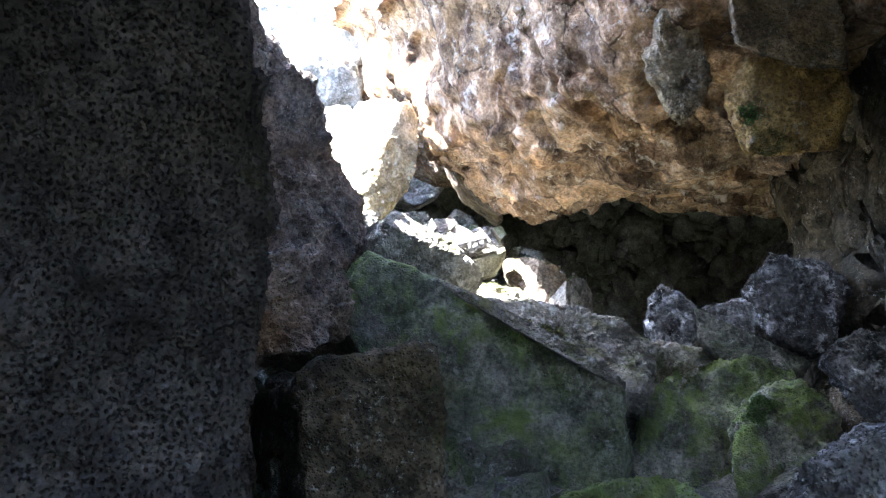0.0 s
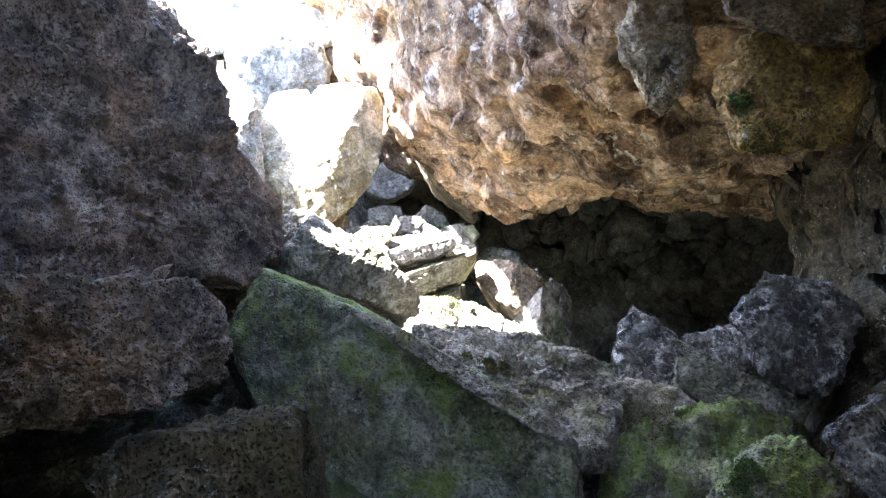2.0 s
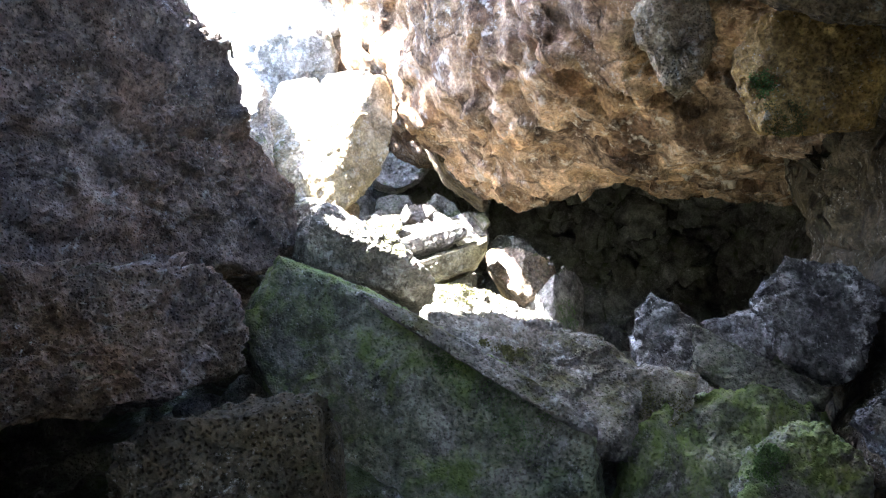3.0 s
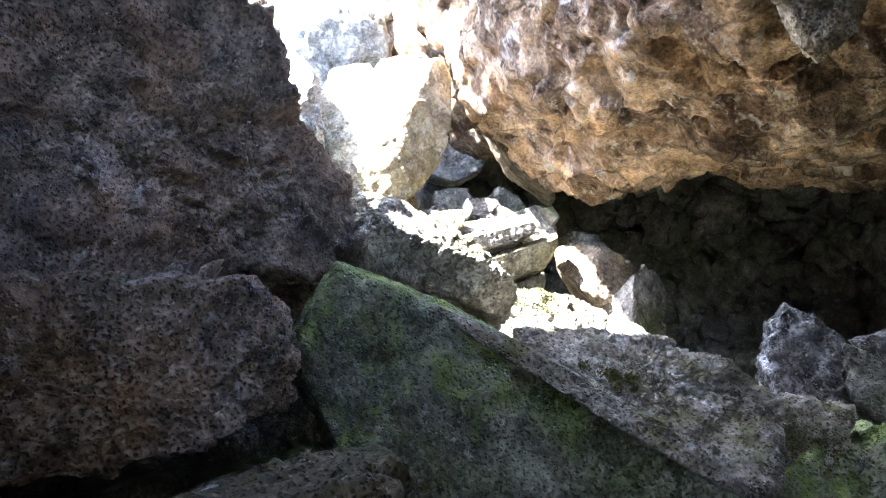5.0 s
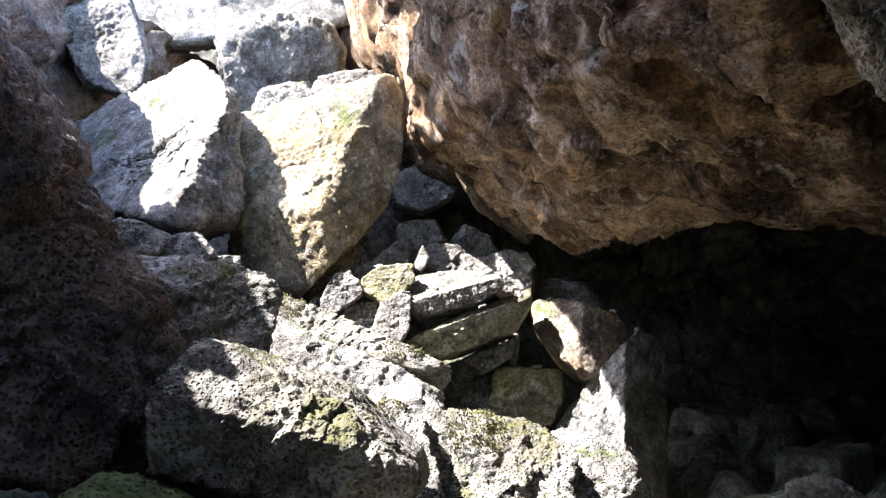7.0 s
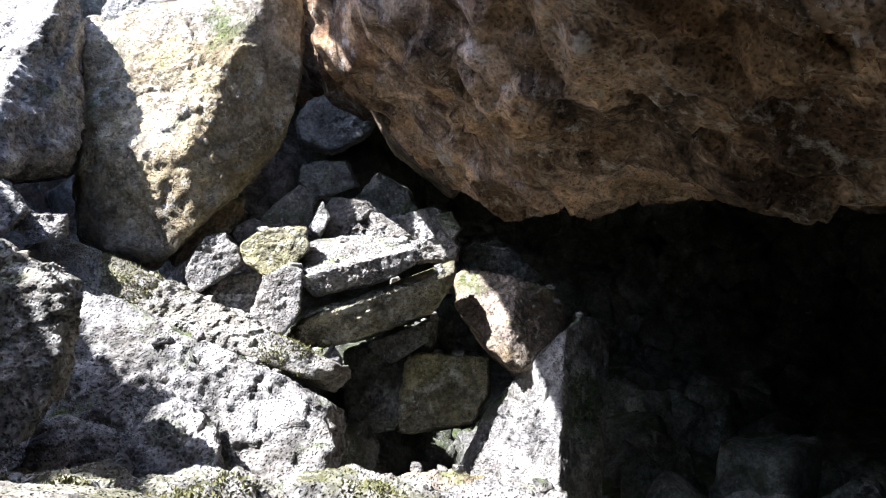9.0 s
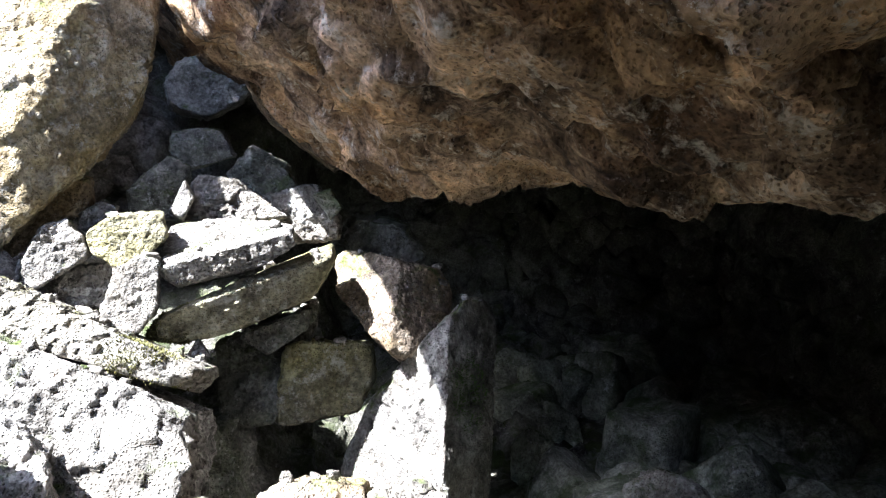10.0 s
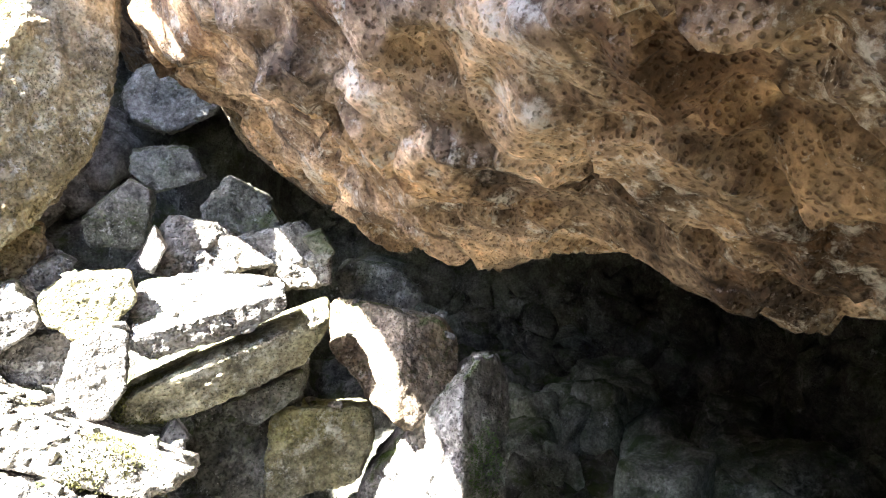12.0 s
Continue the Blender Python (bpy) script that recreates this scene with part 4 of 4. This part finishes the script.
rock("stone", "small pale stone in the sun", GREY, (-1.521, 7.912, 2.379),
     [(-0.37, -0.23, -0.90, 0.076), (-0.65, -0.35, 0.67, 0.093), (0.04, 0.03, 1.00, 0.070), (0.89, 0.44, 0.05, 0.111), (0.23, 0.08, -0.97, 0.071), (0.05, -0.97, 0.25, 0.112), (0.00, 1.00, 0.05, 0.137)], rough=1.3, seed=72)
rock("boulder", "mossy shaded boulder beside the wall", MOSSY, (-2.115, 7.728, 2.567),
     [(-0.79, -0.61, 0.02, 0.195), (0.11, 0.02, 0.99, 0.138), (0.34, 0.18, 0.92, 0.134), (0.69, 0.45, -0.56, 0.190), (0.16, 0.10, -0.98, 0.159), (0.05, -0.97, 0.25, 0.128), (0.00, 1.00, 0.05, 0.157)], rough=1.3, seed=73)
rock("boulder", "shaded grey boulder among sunlit ones", GREY, (-0.956, 7.063, 1.422),
     [(-0.85, -0.52, 0.03, 0.189), (-0.85, -0.37, 0.38, 0.191), (-0.35, 0.12, 0.93, 0.215), (0.22, 0.42, 0.88, 0.188), (0.75, 0.51, 0.41, 0.203), (0.92, 0.33, -0.21, 0.237), (0.01, -0.46, -0.89, 0.266), (0.10, -0.82, 0.56, 0.202), (0.00, 1.00, 0.05, 0.195)], rough=1.3, seed=74)
rock("boulder", "rugged sunlit rock beside the broad boulder", GREY, (-0.591, 7.237, 1.402),
     [(0.01, -0.46, -0.89, 0.325), (-0.92, -0.39, 0.05, 0.172), (-0.25, 0.18, 0.95, 0.308), (0.58, 0.43, 0.70, 0.207), (0.93, 0.35, 0.13, 0.178), (0.90, 0.11, -0.42, 0.190), (0.00, -0.71, 0.71, 0.215), (0.00, 1.00, 0.05, 0.164)], rough=1.5, seed=75)
rock("boulder", "reddish sunlit rock down in the pit", BROWN, (0.544, 7.558, 1.061),
     [(-1.00, -0.08, -0.01, 0.230), (-0.49, 0.32, 0.81, 0.194), (-0.01, 0.38, 0.92, 0.157), (0.14, 0.38, 0.92, 0.163), (0.99, -0.03, 0.10, 0.257), (0.01, -0.48, -0.87, 0.255), (0.00, -0.60, 0.80, 0.214), (0.00, 1.00, 0.05, 0.188)], rough=1.3, seed=76)
rock("boulder", "sunlit grey rock down in the pit", GREY, (0.998, 7.646, 0.974),
     [(-1.00, 0.05, -0.05, 0.185), (-0.33, 0.40, 0.86, 0.195), (0.23, 0.35, 0.91, 0.167), (0.98, -0.14, 0.12, 0.208), (0.01, -0.48, -0.87, 0.217), (0.00, -0.60, 0.80, 0.245), (0.00, 1.00, 0.05, 0.174)], rough=1.3, seed=77)
rock("boulder", "pale rock rising from the dark chamber", GREY, (2.613, 8.184, 0.560),
     [(-0.92, 0.38, -0.07, 0.247), (-0.40, 0.59, 0.71, 0.268), (0.24, 0.37, 0.90, 0.259), (0.72, -0.03, 0.69, 0.257), (0.86, -0.51, 0.04, 0.225), (-0.09, -0.57, -0.81, 0.375), (0.05, -0.97, 0.25, 0.203), (0.00, 1.00, 0.05, 0.218)], rough=1.3, seed=78)
rock("boulder", "dim green rock in the dark chamber", DAMP, (2.116, 9.335, 0.195),
     [(-0.97, 0.22, -0.07, 0.163), (-0.50, 0.47, 0.73, 0.371), (0.67, 0.14, 0.73, 0.332), (0.96, -0.27, 0.10, 0.159), (-0.09, -0.55, -0.83, 0.512), (0.05, -0.97, 0.25, 0.147), (0.00, 1.00, 0.05, 0.160)], rough=1.3, seed=79)
# Made-up filler: covers a bright spot of lit ground in the dark gap.
rock("stone", "added dark stone that hides sunlit ground behind the slab", DARK, (1.157, 5.062, 0.638),
     [(0.00, -0.35, -0.94, 0.258), (-0.99, 0.17, 0.04, 0.109), (-0.23, 0.25, 0.94, 0.262), (0.98, -0.18, 0.09, 0.110), (0.05, -0.97, 0.25, 0.116), (0.00, 1.00, 0.05, 0.135)], rough=1.2, seed=80)
rock("stone", "small grey stone among the pile", GREY, (-0.705, 8.812, 2.317),
     [(-0.88, -0.31, -0.36, 0.091), (-0.56, -0.11, 0.82, 0.067), (0.44, 0.18, 0.88, 0.094), (0.84, 0.19, -0.50, 0.071), (0.09, -0.07, -0.99, 0.076), (0.05, -0.97, 0.25, 0.113), (0.00, 1.00, 0.05, 0.137)], level=5, rough=1.2, seed=81)
rock("stone", "sunlit chip of grey stone", GREY, (-0.114, 8.513, 1.557),
     [(-0.70, -0.31, -0.65, 0.051), (-0.83, -0.01, 0.56, 0.051), (0.82, 0.27, 0.51, 0.049), (0.71, -0.08, -0.70, 0.053), (0.05, -0.97, 0.25, 0.117), (0.00, 1.00, 0.05, 0.135)], level=5, seed=82)
rock("stone", "grey stone wedged by the flat slab", GREY, (-0.254, 8.913, 2.392),
     [(-0.60, -0.18, -0.78, 0.088), (-0.88, -0.15, 0.45, 0.050), (0.88, 0.18, 0.44, 0.073), (0.87, 0.12, -0.48, 0.051), (0.05, -0.97, 0.25, 0.111), (0.00, 1.00, 0.05, 0.137)], level=5, rough=1.2, seed=83)
rock("stone", "small dark stone below the overhang", DARK, (0.611, 9.213, 2.363),
     [(-0.80, -0.05, -0.60, 0.056), (-0.32, 0.04, 0.95, 0.080), (0.83, 0.02, 0.55, 0.057), (0.71, -0.06, -0.70, 0.082), (0.05, -0.97, 0.25, 0.110), (0.00, 1.00, 0.05, 0.137)], level=5, rough=1.2, seed=84)
rock("stone", "dark stone on the pile's shaded edge", DARK, (1.034, 9.812, 2.131),
     [(-0.78, -0.02, -0.63, 0.117), (-0.37, 0.10, 0.92, 0.102), (0.32, 0.05, 0.95, 0.070), (0.96, -0.13, -0.23, 0.163), (-0.00, -0.11, -0.99, 0.072), (0.05, -0.97, 0.25, 0.111), (0.00, 1.00, 0.05, 0.137)], level=5, rough=1.2, seed=85)
rock("stone", "shaded stone under the flat slab", DARK, (0.308, 8.812, 1.612),
     [(-0.52, -0.27, -0.81, 0.164), (-0.38, 0.18, 0.91, 0.063), (-0.33, 0.19, 0.93, 0.062), (0.97, -0.03, -0.24, 0.169), (0.49, -0.19, -0.85, 0.089), (0.05, -0.97, 0.25, 0.116), (0.00, 1.00, 0.05, 0.136)], level=5, rough=1.2, seed=86)


# ---- loose rubble ----
def rubble(count, place, sizes, material, name, label, group, seed, level=5):
    rnd = np.random.RandomState(seed)
    shapes = []
    for k in range(6):
        d = rnd.normal(size=(9, 3))
        shapes.append(hewn((k, seed, 0), [(*v, rnd.uniform(0.6, 1.0)) for v in d] + [(0, 0, 1, 0.7), (0, 0, -1, 0.7), (1, 0, 0, 0.9), (-1, 0, 0, 0.9), (0, 1, 0, 0.9), (0, -1, 0, 0.9)], level, seed=seed + k))
        shapes[-1].materials.append(material)
    for k in range(count):
        x, y = place(rnd)
        size = rnd.uniform(*sizes)
        ob = new(name, shapes[k % 6])
        ob.rotation_euler = rnd.uniform(0, 6.28, 3)
        ob.scale = size * rnd.uniform(0.7, 1.2, 3)
        ob.location = (x, y, float(ground_height(np.array(x), np.array(y))) + 0.25 * size)
        tagged(ob, label, "rock", group)


rubble(70, lambda r: (r.uniform(1.6, 5.0), r.uniform(6.8, 12.5)), (0.18, 0.5), DAMP, "boulder", "dark boulder on the side chamber's floor", "side chamber rubble", 3)
rubble(60, lambda r: (r.uniform(-3.4, -1.2), r.uniform(10.6, 14.0)), (0.25, 0.6), GREY, "boulder", "sunlit grey boulder on the entrance slope", "entrance slope boulders", 4)
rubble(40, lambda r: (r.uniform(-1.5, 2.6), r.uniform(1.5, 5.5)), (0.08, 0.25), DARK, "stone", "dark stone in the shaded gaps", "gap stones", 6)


# ---- small chips lying on the pile ----
def chips_on_pile(count, x0, x1, y0, y1, seed):
    bpy.context.view_layer.update()
    dep = bpy.context.evaluated_depsgraph_get()
    rnd = np.random.RandomState(seed)
    shapes = []
    for k in range(5):
        d = rnd.normal(size=(8, 3))
        shapes.append(hewn((k, seed, 3), [(*v, rnd.uniform(0.55, 1.0)) for v in d] + [(0, 0, 1, 0.6), (0, 0, -1, 0.6), (1, 0, 0, 0.9), (-1, 0, 0, 0.9), (0, 1, 0, 0.8), (0, -1, 0, 0.8)], 4, seed=seed + k))
        shapes[-1].materials.append(GREY)
    spots = []
    while len(spots) < count:
        x, y = rnd.uniform(x0, x1), rnd.uniform(y0, y1)
        hit, place, normal, _, under, _ = scene.ray_cast(dep, (x, y, 2.5), (0, 0, -1))
        if hit and normal.z > 0.75 and under.name.startswith(("boulder", "slab", "stone")):
            spots.append(place)
    for k, place in enumerate(spots):
        size = rnd.uniform(0.012, 0.04)
        ob = new("stone", shapes[k % 5])
        ob.rotation_euler = (rnd.uniform(-0.4, 0.4), rnd.uniform(-0.4, 0.4), rnd.uniform(0, 6.28))
        ob.scale = size * rnd.uniform(0.7, 1.3, 3)
        ob.location = place + Vector((0, 0, 0.3 * size))
        tagged(ob, "small grey chip of stone lying on a boulder", "rock", "chips on the pile")


chips_on_pile(60, -0.9, 1.5, 7.3, 9.4, 12)
